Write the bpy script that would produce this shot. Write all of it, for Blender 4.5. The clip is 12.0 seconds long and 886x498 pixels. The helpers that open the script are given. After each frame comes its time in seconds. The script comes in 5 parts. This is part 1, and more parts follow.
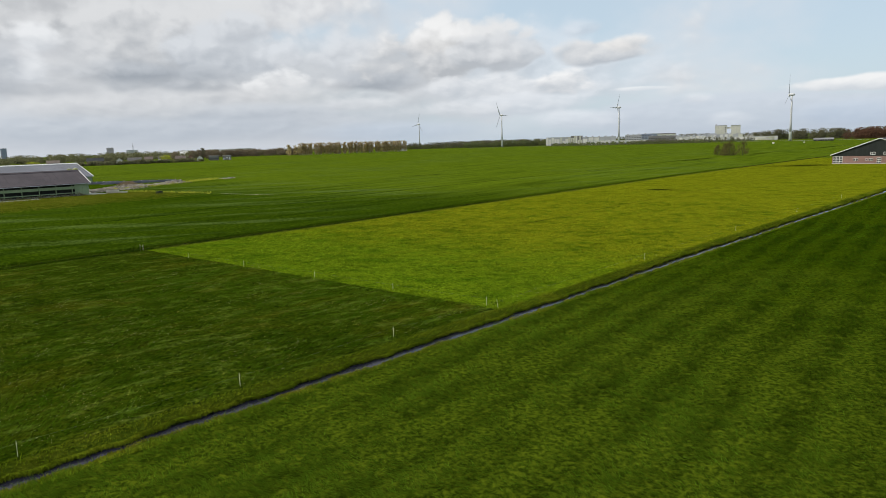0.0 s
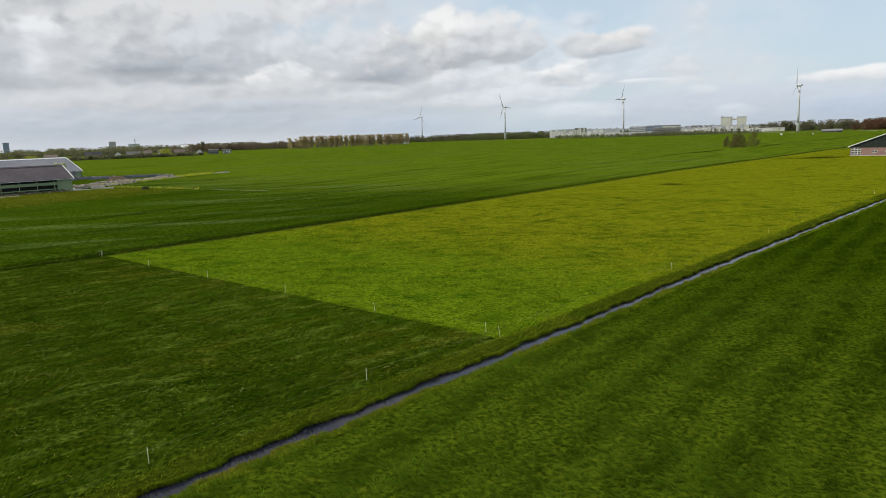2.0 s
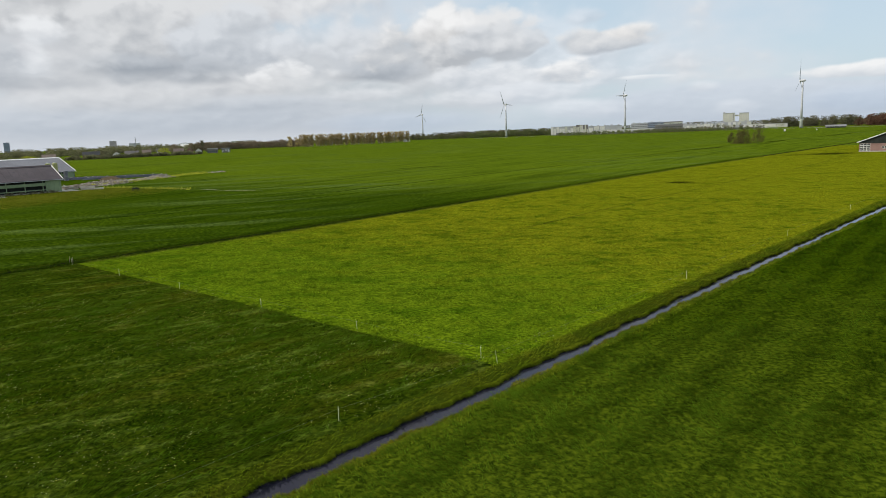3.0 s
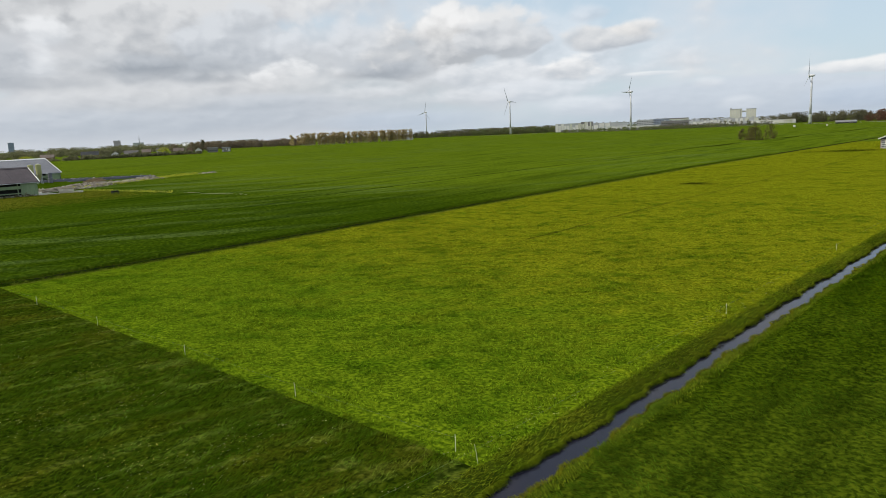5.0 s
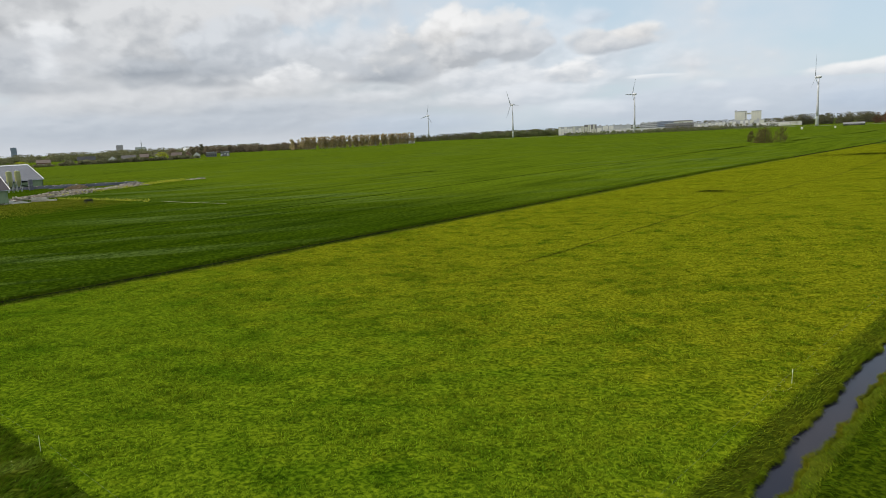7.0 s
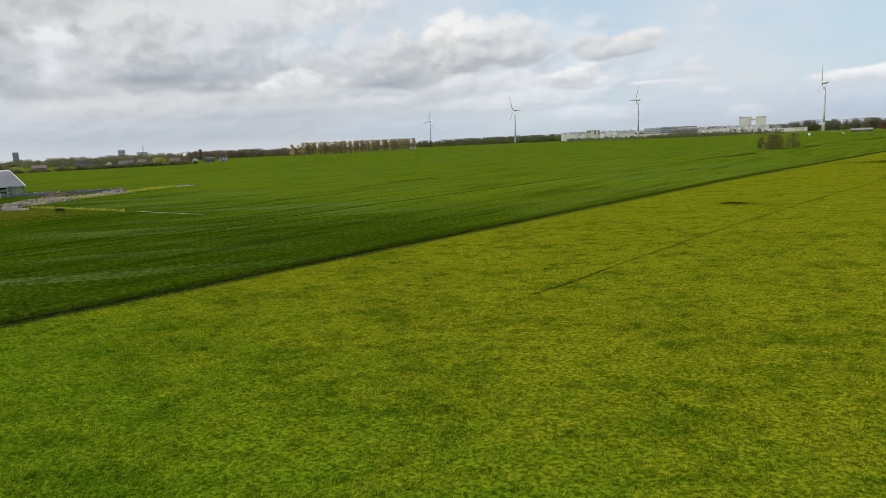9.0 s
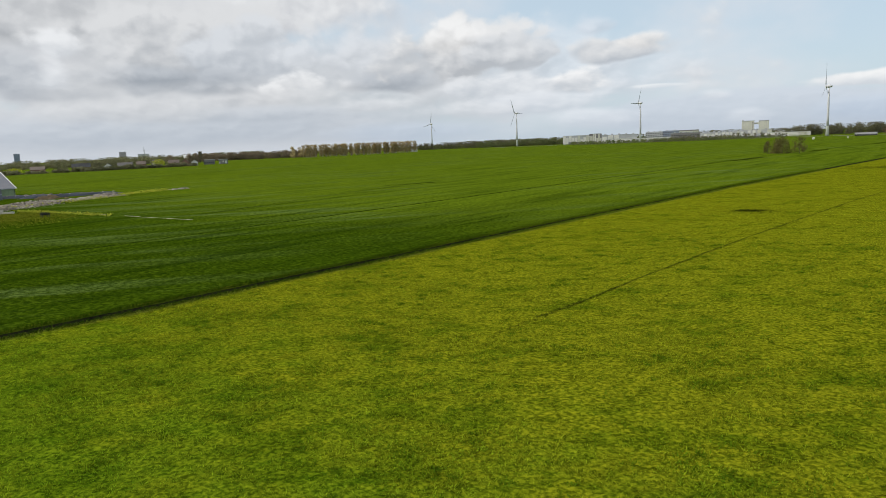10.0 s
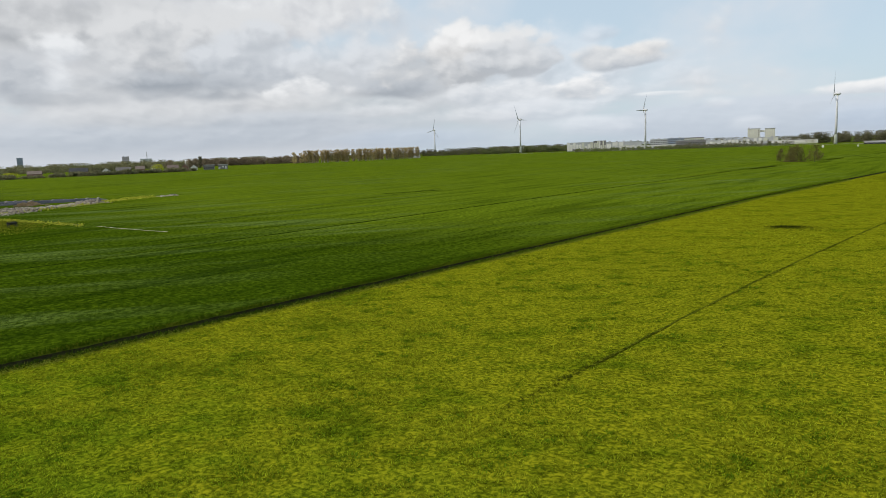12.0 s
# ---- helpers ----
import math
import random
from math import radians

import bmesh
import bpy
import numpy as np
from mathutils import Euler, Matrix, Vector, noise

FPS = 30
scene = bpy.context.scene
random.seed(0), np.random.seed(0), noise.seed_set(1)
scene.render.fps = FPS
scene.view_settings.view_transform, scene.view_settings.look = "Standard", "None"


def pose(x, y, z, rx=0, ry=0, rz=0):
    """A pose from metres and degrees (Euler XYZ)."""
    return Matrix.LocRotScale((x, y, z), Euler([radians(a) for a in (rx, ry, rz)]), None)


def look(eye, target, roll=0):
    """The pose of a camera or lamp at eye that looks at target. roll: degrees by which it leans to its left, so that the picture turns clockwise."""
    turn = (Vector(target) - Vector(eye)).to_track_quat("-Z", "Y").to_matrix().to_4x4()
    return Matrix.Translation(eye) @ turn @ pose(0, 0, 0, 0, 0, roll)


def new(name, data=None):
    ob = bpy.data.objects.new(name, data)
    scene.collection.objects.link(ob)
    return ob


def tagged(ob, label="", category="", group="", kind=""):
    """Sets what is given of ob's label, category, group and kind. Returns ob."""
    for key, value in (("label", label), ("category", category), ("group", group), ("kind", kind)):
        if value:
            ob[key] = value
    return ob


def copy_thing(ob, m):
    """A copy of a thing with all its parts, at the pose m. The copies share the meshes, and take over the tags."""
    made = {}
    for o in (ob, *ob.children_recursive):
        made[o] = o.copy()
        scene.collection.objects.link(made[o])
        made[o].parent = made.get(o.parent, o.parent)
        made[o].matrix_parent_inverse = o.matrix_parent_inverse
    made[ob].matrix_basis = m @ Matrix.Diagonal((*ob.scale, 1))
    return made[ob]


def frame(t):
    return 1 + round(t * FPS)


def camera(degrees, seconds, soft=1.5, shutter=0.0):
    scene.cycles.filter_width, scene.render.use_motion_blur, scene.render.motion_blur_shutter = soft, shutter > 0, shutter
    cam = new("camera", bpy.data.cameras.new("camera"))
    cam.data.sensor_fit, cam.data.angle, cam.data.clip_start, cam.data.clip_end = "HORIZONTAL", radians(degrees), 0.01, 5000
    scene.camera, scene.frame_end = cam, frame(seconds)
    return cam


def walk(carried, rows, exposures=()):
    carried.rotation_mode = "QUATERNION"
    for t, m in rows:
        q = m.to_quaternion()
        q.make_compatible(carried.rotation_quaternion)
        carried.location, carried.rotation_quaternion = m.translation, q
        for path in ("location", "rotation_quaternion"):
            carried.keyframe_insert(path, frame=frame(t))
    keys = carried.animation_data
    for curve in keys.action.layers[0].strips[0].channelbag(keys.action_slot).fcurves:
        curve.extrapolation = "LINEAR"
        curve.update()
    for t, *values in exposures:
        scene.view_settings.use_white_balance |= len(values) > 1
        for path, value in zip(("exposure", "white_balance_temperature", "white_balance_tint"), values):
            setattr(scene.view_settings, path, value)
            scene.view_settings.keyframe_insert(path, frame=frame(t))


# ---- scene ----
cam = camera(65.6, 12.0, soft=0.9)
PATH = [
    (0, (0.585, -0.362, 14.414), (-0.771, 1.075, 14.108), -1.8),
    (0.5, (-1.035, 1.604, 14.326), (-2.392, 3.041, 14.015), -1.8),
    (1, (-2.76, 3.84, 14.303), (-4.119, 5.273, 13.985), -1.9),
    (1.5, (-4.589, 6.176, 14.241), (-5.949, 7.607, 13.919), -2.0),
    (2, (-6.489, 8.688, 14.198), (-7.851, 10.116, 13.872), -2.0),
    (2.5, (-8.324, 11.208, 14.126), (-9.687, 12.633, 13.797), -2.1),
    (2.7, (-9.069, 12.248, 14.117), (-10.432, 13.673, 13.787), -2.2),
    (4.3, (-15.056, 20.803, 14.073), (-16.427, 22.219, 13.735), -2.5),
    (4.5, (-15.804, 21.919, 14.072), (-17.176, 23.334, 13.734), -2.5),
    (5, (-17.674, 24.798, 14.106), (-19.049, 26.211, 13.768), -2.6),
    (5.5, (-19.554, 27.566, 14.095), (-20.931, 28.977, 13.758), -2.7),
    (6, (-21.482, 30.402, 14.115), (-22.86, 31.812, 13.78), -2.8),
    (6.5, (-23.4, 33.16, 14.084), (-24.781, 34.568, 13.753), -2.8),
    (7, (-25.418, 36.031, 14.043), (-26.801, 37.439, 13.715), -2.8),
    (7.2, (-26.238, 37.134, 14.033), (-27.621, 38.541, 13.706), -2.9),
    (8.8, (-32.889, 45.609, 14.002), (-34.277, 47.015, 13.688), -2.7),
    (9, (-33.736, 46.644, 13.998), (-35.124, 48.049, 13.686), -2.7),
    (9.5, (-35.895, 49.202, 13.983), (-37.285, 50.607, 13.676), -2.6),
    (10, (-38.137, 51.796, 14.001), (-39.528, 53.2, 13.697), -2.5),
    (10.5, (-40.378, 54.332, 13.971), (-41.771, 55.736, 13.671), -2.4),
    (11, (-42.62, 56.883, 13.95), (-44.014, 58.286, 13.656), -2.3),
    (11.5, (-44.821, 59.449, 13.939), (-46.217, 60.851, 13.648), -2.3),
    (12, (-47.123, 62.028, 13.928), (-48.521, 63.429, 13.642), -2.2),
]
walk(cam, [(t, look(eye, target, roll)) for t, eye, target, roll in PATH])


# ---- world, sun ----
SUN_EL, SUN_AZ = 45.0, 218.0            # elevation, compass turn of the sun (degrees)
HEAD = 43.34                            # heading of the view, left of +y

world = bpy.data.worlds.new("sky")
scene.world = world
world.use_nodes = True


class Net:
    """Small helper to write node trees."""

    def __init__(self, tree):
        self.t = tree
        tree.nodes.clear()

    def n(self, kind):
        return self.t.nodes.new(kind)

    def put(self, sock, v):
        if isinstance(v, bpy.types.NodeSocket):
            self.t.links.new(v, sock)
        elif v is not None:
            sock.default_value = v

    def m(self, op, a, b=None, c=None, clamp=False):
        node = self.n("ShaderNodeMath")
        node.operation, node.use_clamp = op, clamp
        for i, v in enumerate((a, b, c)):
            self.put(node.inputs[i], v)
        return node.outputs[0]

    def v(self, op, a, b=None):
        node = self.n("ShaderNodeVectorMath")
        node.operation = op
        self.put(node.inputs[0], a)
        self.put(node.inputs[1], b)
        return node.outputs["Value"] if op in ("DOT_PRODUCT", "LENGTH") else node.outputs[0]

    def xyz(self, x=0.0, y=0.0, z=0.0):
        node = self.n("ShaderNodeCombineXYZ")
        for i, v in enumerate((x, y, z)):
            self.put(node.inputs[i], v)
        return node.outputs[0]

    def mix(self, f, a, b):
        node = self.n("ShaderNodeMix")
        node.data_type = "RGBA"
        self.put(node.inputs[0], f)
        self.put(node.inputs[6], a if isinstance(a, bpy.types.NodeSocket) else (*a, 1))
        self.put(node.inputs[7], b if isinstance(b, bpy.types.NodeSocket) else (*b, 1))
        return node.outputs[2]

    def noise(self, vec, scale, detail=4.0, rough=0.5, warp=0.0):
        node = self.n("ShaderNodeTexNoise")
        self.put(node.inputs["Vector"], vec)
        node.inputs["Scale"].default_value = scale
        node.inputs["Detail"].default_value = detail
        node.inputs["Roughness"].default_value = rough
        node.inputs["Distortion"].default_value = warp
        return node.outputs["Fac"]

    def blotch(self, col, co, scale, much, other, turn=0.0, long=1.0):
        """Uneven growth: patches where the colour tends to another one."""
        mp = self.n("ShaderNodeMapping")
        self.put(mp.inputs["Vector"], co)
        mp.vector_type = "TEXTURE"
        mp.inputs["Rotation"].default_value = (0, 0, radians(turn))
        mp.inputs["Scale"].default_value = (long, 1.0, 1.0)
        spots = self.step(self.noise(mp.outputs[0], scale, 5.0, 0.62, 0.3), 0.50, 0.66)
        return self.mix(self.m("MULTIPLY", spots, much), col, self.v("MULTIPLY", col, other))

    def step(self, x, lo, hi):
        node = self.n("ShaderNodeMapRange")
        node.interpolation_type = "SMOOTHSTEP"
        self.put(node.inputs[0], x)
        node.inputs[1].default_value, node.inputs[2].default_value = min(lo, hi), max(lo, hi)
        if lo > hi:
            node.inputs[3].default_value, node.inputs[4].default_value = 1.0, 0.0
        return node.outputs[0]


def tone(c):
    """Linear light of a colour given in 0 to 255."""
    return tuple((v / 255 / 12.92) if v < 11 else ((v / 255 + 0.055) / 1.055) ** 2.4 for v in c)


def make_sky():
    k = Net(world.node_tree)
    gen = k.n("ShaderNodeTexCoord").outputs["Generated"]
    rot = k.n("ShaderNodeVectorRotate")
    rot.rotation_type = "Z_AXIS"
    k.put(rot.inputs["Vector"], gen)
    rot.inputs["Angle"].default_value = radians(-HEAD)
    sep = k.n("ShaderNodeSeparateXYZ")
    k.put(sep.inputs[0], rot.outputs[0])
    az = k.m("MULTIPLY", k.m("ARCTAN2", sep.outputs[0], sep.outputs[1]), 57.2958)
    el = k.m("MAXIMUM", k.m("MULTIPLY", k.m("ARCSINE", sep.outputs[2]), 57.2958), 0.0)
    # clouds lie flatter towards the horizon
    low = k.m("LOGARITHM", k.m("ADD", el, 6.0), 2.71828)
    flat = k.xyz(k.m("MULTIPLY", az, 0.14), k.m("MULTIPLY", low, 2.7), 0.0)
    lifted = k.v("ADD", flat, (-0.06, 0.10, 0.0))

    def billow(at):
        vo = k.n("ShaderNodeTexVoronoi")
        vo.feature = "SMOOTH_F1"
        k.put(vo.inputs["Vector"], k.v("ADD", at, k.v("MULTIPLY", wave.outputs["Color"], (0.35, 0.35, 0.0))))
        vo.inputs["Scale"].default_value, vo.inputs["Detail"].default_value = 2.2, 2.0
        vo.inputs["Roughness"].default_value, vo.inputs["Smoothness"].default_value = 0.5, 0.7
        return k.m("MULTIPLY_ADD", vo.outputs["Distance"], -0.55, k.m("MULTIPLY_ADD", k.noise(at, 1.5, 6.0, 0.52, 0.1), 1.2, 0.41))

    wave = k.n("ShaderNodeTexNoise")
    k.put(wave.inputs["Vector"], flat)
    wave.inputs["Scale"].default_value, wave.inputs["Detail"].default_value = 2.6, 4.0
    n1, n2 = billow(flat), billow(lifted)
    soft = k.noise(flat, 0.5, 4.0, 0.55)
    calm = k.m("MULTIPLY_ADD", k.step(el, 0.5, 6.0), 0.65, 0.35)          # forms blur towards the horizon
    ragged = k.m("MULTIPLY", k.m("SUBTRACT", n1, 0.5), calm)
    light = k.m("MULTIPLY", k.m("MULTIPLY_ADD", k.m("SUBTRACT", n1, n2), 1.2, k.m("MULTIPLY", ragged, 0.35)), calm)

    # clear sky behind a thin veil, with a loose cloud deck that opens towards the right
    sky = k.n("ShaderNodeTexSky")
    sky.sky_type, sky.sun_disc, sky.dust_density = "NISHITA", False, 1.5
    sky.sun_elevation, sky.sun_rotation = radians(SUN_EL), radians(SUN_AZ)
    blue = k.v("MULTIPLY", sky.outputs[0], (0.105, 0.105, 0.105))
    veil = k.mix(0.66, blue, tone((212, 231, 245)))
    veil = k.mix(k.m("MULTIPLY", k.step(soft, 0.40, 0.62), 0.5), veil, tone((219, 224, 231)))
    cover = k.m("ADD", k.m("MULTIPLY", k.m("SUBTRACT", 1.0, k.step(az, -22.0, 6.0)), 0.34), k.m("MULTIPLY", k.step(el, 10.0, 24.0), 0.12))
    deck = k.step(k.m("ADD", k.m("ADD", soft, k.m("MULTIPLY", ragged, 0.25)), cover), 0.56, 0.80)
    shade = k.m("MULTIPLY_ADD", soft, 0.7, k.m("ADD", light, 0.15), clamp=True)
    col = k.mix(deck, veil, k.mix(shade, tone((192, 195, 201)), tone((232, 234, 236))))
    place = k.xyz(az, el, 0.0)

    def tint(v, cold):
        """A cloud grey, with its blue that much above its red."""
        return (v, v + 0.45 * cold, v + cold)

    def cloud(under, a, e, ra, re, below, above, much, edge, rag):
        """A cloud mass over what lies behind it: azimuth, elevation and half sizes in degrees, colour below and above, cover, softness and raggedness of its edge."""
        q = k.v("MULTIPLY", k.v("SUBTRACT", place, (a, e, 0)), (1 / ra, 1 / re, 0))
        inside = k.m("SUBTRACT", k.m("MULTIPLY_ADD", ragged, 1.8 * rag, 1.02), k.v("LENGTH", q))
        d = k.m("MULTIPLY", k.step(inside, -edge, edge), much)
        v = k.m("ADD", k.m("MULTIPLY_ADD", k.v("DOT_PRODUCT", q, (0.0, 0.62, 0.0)), 1.0, 0.55), k.m("MULTIPLY", light, 1.5), clamp=True)
        return k.mix(d, under, k.mix(v, tone([w - 3 for w in below]), tone([min(w + 13, 246) for w in above])))

    # wide soft layers
    col = cloud(col, 6.4, 5.4, 9.5, 2.70, tint(203, 15), tint(214, 13), 0.75, 0.60, 0.6)
    col = cloud(col, -13.2, 4.3, 17.8, 3.47, tint(196, 9), tint(206, 6), 0.80, 0.50, 0.5)
    col = cloud(col, -23.8, 1.9, 19.9, 1.42, tint(178, 22), tint(188, 17), 0.80, 0.60, 0.3)
    col = cloud(col, -3.5, 1.0, 6.0, 0.72, tint(180, 30), tint(188, 25), 0.70, 0.60, 0.3)
    col = cloud(col, 24.0, 1.4, 12.5, 1.56, tint(188, 23), tint(194, 19), 0.90, 0.22, 0.3)
    col = cloud(col, 31.0, 1.2, 3.7, 0.84, tint(176, 37), tint(188, 28), 0.70, 0.60, 0.3)
    # deck high on the left
    col = cloud(col, -27.7, 9.9, 9.2, 1.80, tint(176, 8), tint(196, 5), 0.85, 0.35, 0.7)
    col = cloud(col, -31.1, 8.9, 3.0, 0.37, tint(168, 10), tint(176, 8), 0.70, 0.60, 0.5)
    col = cloud(col, -21.2, 8.1, 7.9, 2.65, tint(184, 10), tint(208, 4), 0.90, 0.30, 0.8)
    col = cloud(col, -15.9, 7.2, 5.1, 2.00, tint(186, 15), tint(202, 11), 0.85, 0.22, 0.8)
    col = cloud(col, -15.2, 8.9, 1.8, 0.99, tint(193, 13), tint(206, 9), 0.75, 0.25, 0.8)
    col = cloud(col, -19.4, 5.3, 5.3, 0.92, tint(172, 14), tint(186, 11), 0.85, 0.30, 0.6)
    col = cloud(col, -22.6, 5.9, 5.1, 0.65, tint(159, 17), tint(172, 14), 0.80, 0.55, 0.6)
    col = cloud(col, -31.9, 5.8, 1.7, 1.73, tint(166, 18), tint(180, 12), 0.75, 0.45, 0.7)
    col = cloud(col, -29.6, 4.7, 2.8, 0.54, tint(180, 12), tint(190, 9), 0.60, 0.50, 0.6)
    col = cloud(col, -29.1, 7.9, 1.3, 0.75, tint(214, 10), tint(228, 5), 0.75, 0.55, 1.4)
    col = cloud(col, -29.9, 6.4, 0.9, 0.85, tint(208, 11), tint(224, 7), 0.65, 0.60, 1.4)
    # masses in the middle
    col = cloud(col, -26.7, 6.6, 1.5, 1.95, tint(190, 9), tint(205, 6), 0.50, 0.50, 0.8)
    col = cloud(col, -4.5, 6.5, 6.8, 1.73, tint(192, 10), tint(204, 6), 0.85, 0.30, 0.8)
    col = cloud(col, -8.6, 5.4, 4.0, 0.79, tint(182, 13), tint(192, 10), 0.60, 0.50, 0.7)
    col = cloud(col, -4.6, 5.1, 2.8, 0.71, tint(166, 16), tint(178, 14), 0.85, 0.45, 0.6)
    col = cloud(col, -12.8, 5.3, 2.1, 0.70, tint(208, 7), tint(230, 3), 0.90, 0.35, 1.3)
    col = cloud(col, -14.6, 4.7, 1.0, 0.60, tint(210, 7), tint(230, 3), 0.85, 0.35, 1.3)
    col = cloud(col, -13.6, 4.3, 4.8, 0.87, tint(203, 5), tint(214, 3), 0.45, 0.60, 0.8)
    col = cloud(col, -8.9, 7.5, 4.4, 1.30, tint(200, 12), tint(208, 11), 0.70, 0.45, 0.9)
    col = cloud(col, -16.3, 2.9, 6.4, 0.56, tint(180, 18), tint(190, 14), 0.70, 0.55, 0.6)
    col = cloud(col, -24.4, 3.3, 6.5, 0.74, tint(198, 7), tint(208, 4), 0.60, 0.60, 0.6)
    col = cloud(col, -6.5, 3.3, 2.7, 0.53, tint(202, 10), tint(214, 7), 0.70, 0.45, 0.8)
    col = cloud(col, 0.6, 7.4, 5.4, 2.15, tint(184, 10), tint(218, 2), 0.95, 0.28, 0.9)
    col = cloud(col, -0.7, 8.4, 2.8, 1.19, tint(212, 0), tint(236, -2), 0.72, 0.40, 0.9)
    col = cloud(col, 5.1, 6.9, 3.6, 1.29, tint(186, 12), tint(206, 7), 0.80, 0.20, 0.8)
    col = cloud(col, 4.5, 4.2, 4.3, 1.05, tint(200, 14), tint(218, 7), 0.85, 0.25, 1.0)
    col = cloud(col, 6.8, 2.8, 5.0, 0.80, tint(204, 16), tint(218, 10), 0.70, 0.40, 1.0)
    col = cloud(col, 1.2, 2.6, 3.2, 0.53, tint(204, 11), tint(216, 7), 0.60, 0.50, 0.9)
    # small heaps on the right
    col = cloud(col, 13.0, 6.7, 3.9, 0.83, tint(186, 14), tint(212, 2), 0.90, 0.28, 0.8)
    col = cloud(col, 14.9, 7.2, 1.7, 0.58, tint(208, 4), tint(228, -4), 0.85, 0.35, 0.8)
    col = cloud(col, 9.8, 4.5, 1.9, 0.82, tint(196, 13), tint(232, 1), 0.90, 0.28, 0.9)
    col = cloud(col, 11.7, 8.5, 1.5, 0.50, tint(198, 20), tint(206, 16), 0.50, 0.50, 0.8)
    col = cloud(col, 10.8, 1.5, 3.1, 0.71, tint(205, 17), tint(218, 11), 0.70, 0.45, 0.9)
    col = cloud(col, 20.3, 2.7, 1.0, 0.38, tint(212, 13), tint(226, 7), 0.55, 0.55, 0.9)
    col = cloud(col, 22.6, 1.1, 1.3, 0.50, tint(208, 15), tint(220, 10), 0.45, 0.60, 0.9)
    col = cloud(col, 16.2, 3.7, 1.6, 0.14, tint(222, 11), tint(228, 7), 0.70, 0.50, 0.6)
    col = cloud(col, 30.9, 3.2, 4.0, 0.53, tint(212, 12), tint(238, 2), 0.90, 0.24, 0.7)
    haze = k.m("MULTIPLY", k.m("EXPONENT", k.m("MULTIPLY", el, -1.1)), 0.45)
    col = k.mix(haze, col, tone((196, 205, 218)))
    bg = k.n("ShaderNodeBackground")
    k.put(bg.inputs[0], col)
    bg.inputs[1].default_value = 1.0
    out = k.n("ShaderNodeOutputWorld")
    k.put(out.inputs[0], bg.outputs[0])


make_sky()
sun = new("sun", bpy.data.lights.new("sun", "SUN"))
sun.data.energy, sun.data.angle, sun.data.color = 3.2, radians(5), (1.0, 0.95, 0.86)
sun.matrix_world = Matrix.LocRotScale((0, 0, 200), Euler((radians(90 - SUN_EL), 0, radians(180 - SUN_AZ))), None)


# ---- materials ----
def matter(name, cols, big=0.1, fine=3.0, rough=0.85, bump=0.3, dist=0.05, stretch=(1, 1, 1), turn=0.0, metal=0.0, jitter=0.0,
           spec=0.3, thin=0.0, drift=None, blotches=()):
    """A surface of three tones mixed by noise at two scales, with relief; jitter: tone changes from piece to piece."""
    mt = bpy.data.materials.new(name)
    mt.use_nodes = True
    k = Net(mt.node_tree)
    co = k.n("ShaderNodeTexCoord").outputs["Object"]
    mp = k.n("ShaderNodeMapping")
    k.put(mp.inputs["Vector"], co)
    mp.vector_type = "TEXTURE"                 # turn: direction of the grain; stretch: how often it changes along and across
    mp.inputs["Rotation"].default_value = (0, 0, radians(turn))
    mp.inputs["Scale"].default_value = tuple(1 / v for v in stretch)
    a = k.noise(mp.outputs[0], big, 5.0, 0.55)
    b = k.noise(mp.outputs[0], fine, 4.0, 0.6)
    c1, c2, c3 = cols
    if drift:                                  # tone changes slowly along y, between two places: pasture growth, elsewhere a painted vignette
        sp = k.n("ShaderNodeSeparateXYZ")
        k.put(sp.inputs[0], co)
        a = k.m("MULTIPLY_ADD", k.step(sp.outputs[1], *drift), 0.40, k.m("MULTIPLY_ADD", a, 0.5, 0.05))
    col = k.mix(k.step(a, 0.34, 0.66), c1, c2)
    col = k.mix(k.m("MULTIPLY", k.step(b, 0.45, 0.75), 0.75), col, c3)
    for p in blotches:
        col = k.blotch(col, co, *p)
    if jitter:
        gi = k.n("ShaderNodeNewGeometry").outputs["Random Per Island"]
        oi = k.n("ShaderNodeObjectInfo").outputs["Random"]
        r = k.m("FRACT", k.m("ADD", gi, oi))
        hsv = k.n("ShaderNodeHueSaturation")
        k.put(hsv.inputs["Value"], k.m("MULTIPLY_ADD", r, 2 * jitter, 1 - jitter))
        k.put(hsv.inputs["Hue"], k.m("MULTIPLY_ADD", r, 0.02, 0.49))
        k.put(hsv.inputs["Color"], col)
        col = hsv.outputs[0]
    bs = k.n("ShaderNodeBsdfPrincipled")
    k.put(bs.inputs["Base Color"], col)
    bs.inputs["Roughness"].default_value = rough
    bs.inputs["Metallic"].default_value = metal
    bs.inputs["Specular IOR Level"].default_value = spec
    if bump:
        bp = k.n("ShaderNodeBump")
        bp.inputs["Strength"].default_value, bp.inputs["Distance"].default_value = bump, dist
        k.put(bp.inputs["Height"], b)
        k.put(bs.inputs["Normal"], bp.outputs[0])
    face = bs.outputs[0]
    if thin:
        tr = k.n("ShaderNodeBsdfTranslucent")
        k.put(tr.inputs[0], col)
        mx = k.n("ShaderNodeMixShader")
        mx.inputs[0].default_value = thin
        k.put(mx.inputs[1], face)
        k.put(mx.inputs[2], tr.outputs[0])
        face = mx.outputs[0]
    out = k.n("ShaderNodeOutputMaterial")
    k.put(out.inputs[0], face)
    return mt


def tones(c, a=0.8, b=1.25):
    return (tuple(v * a for v in c), tuple(v * b for v in c), c)


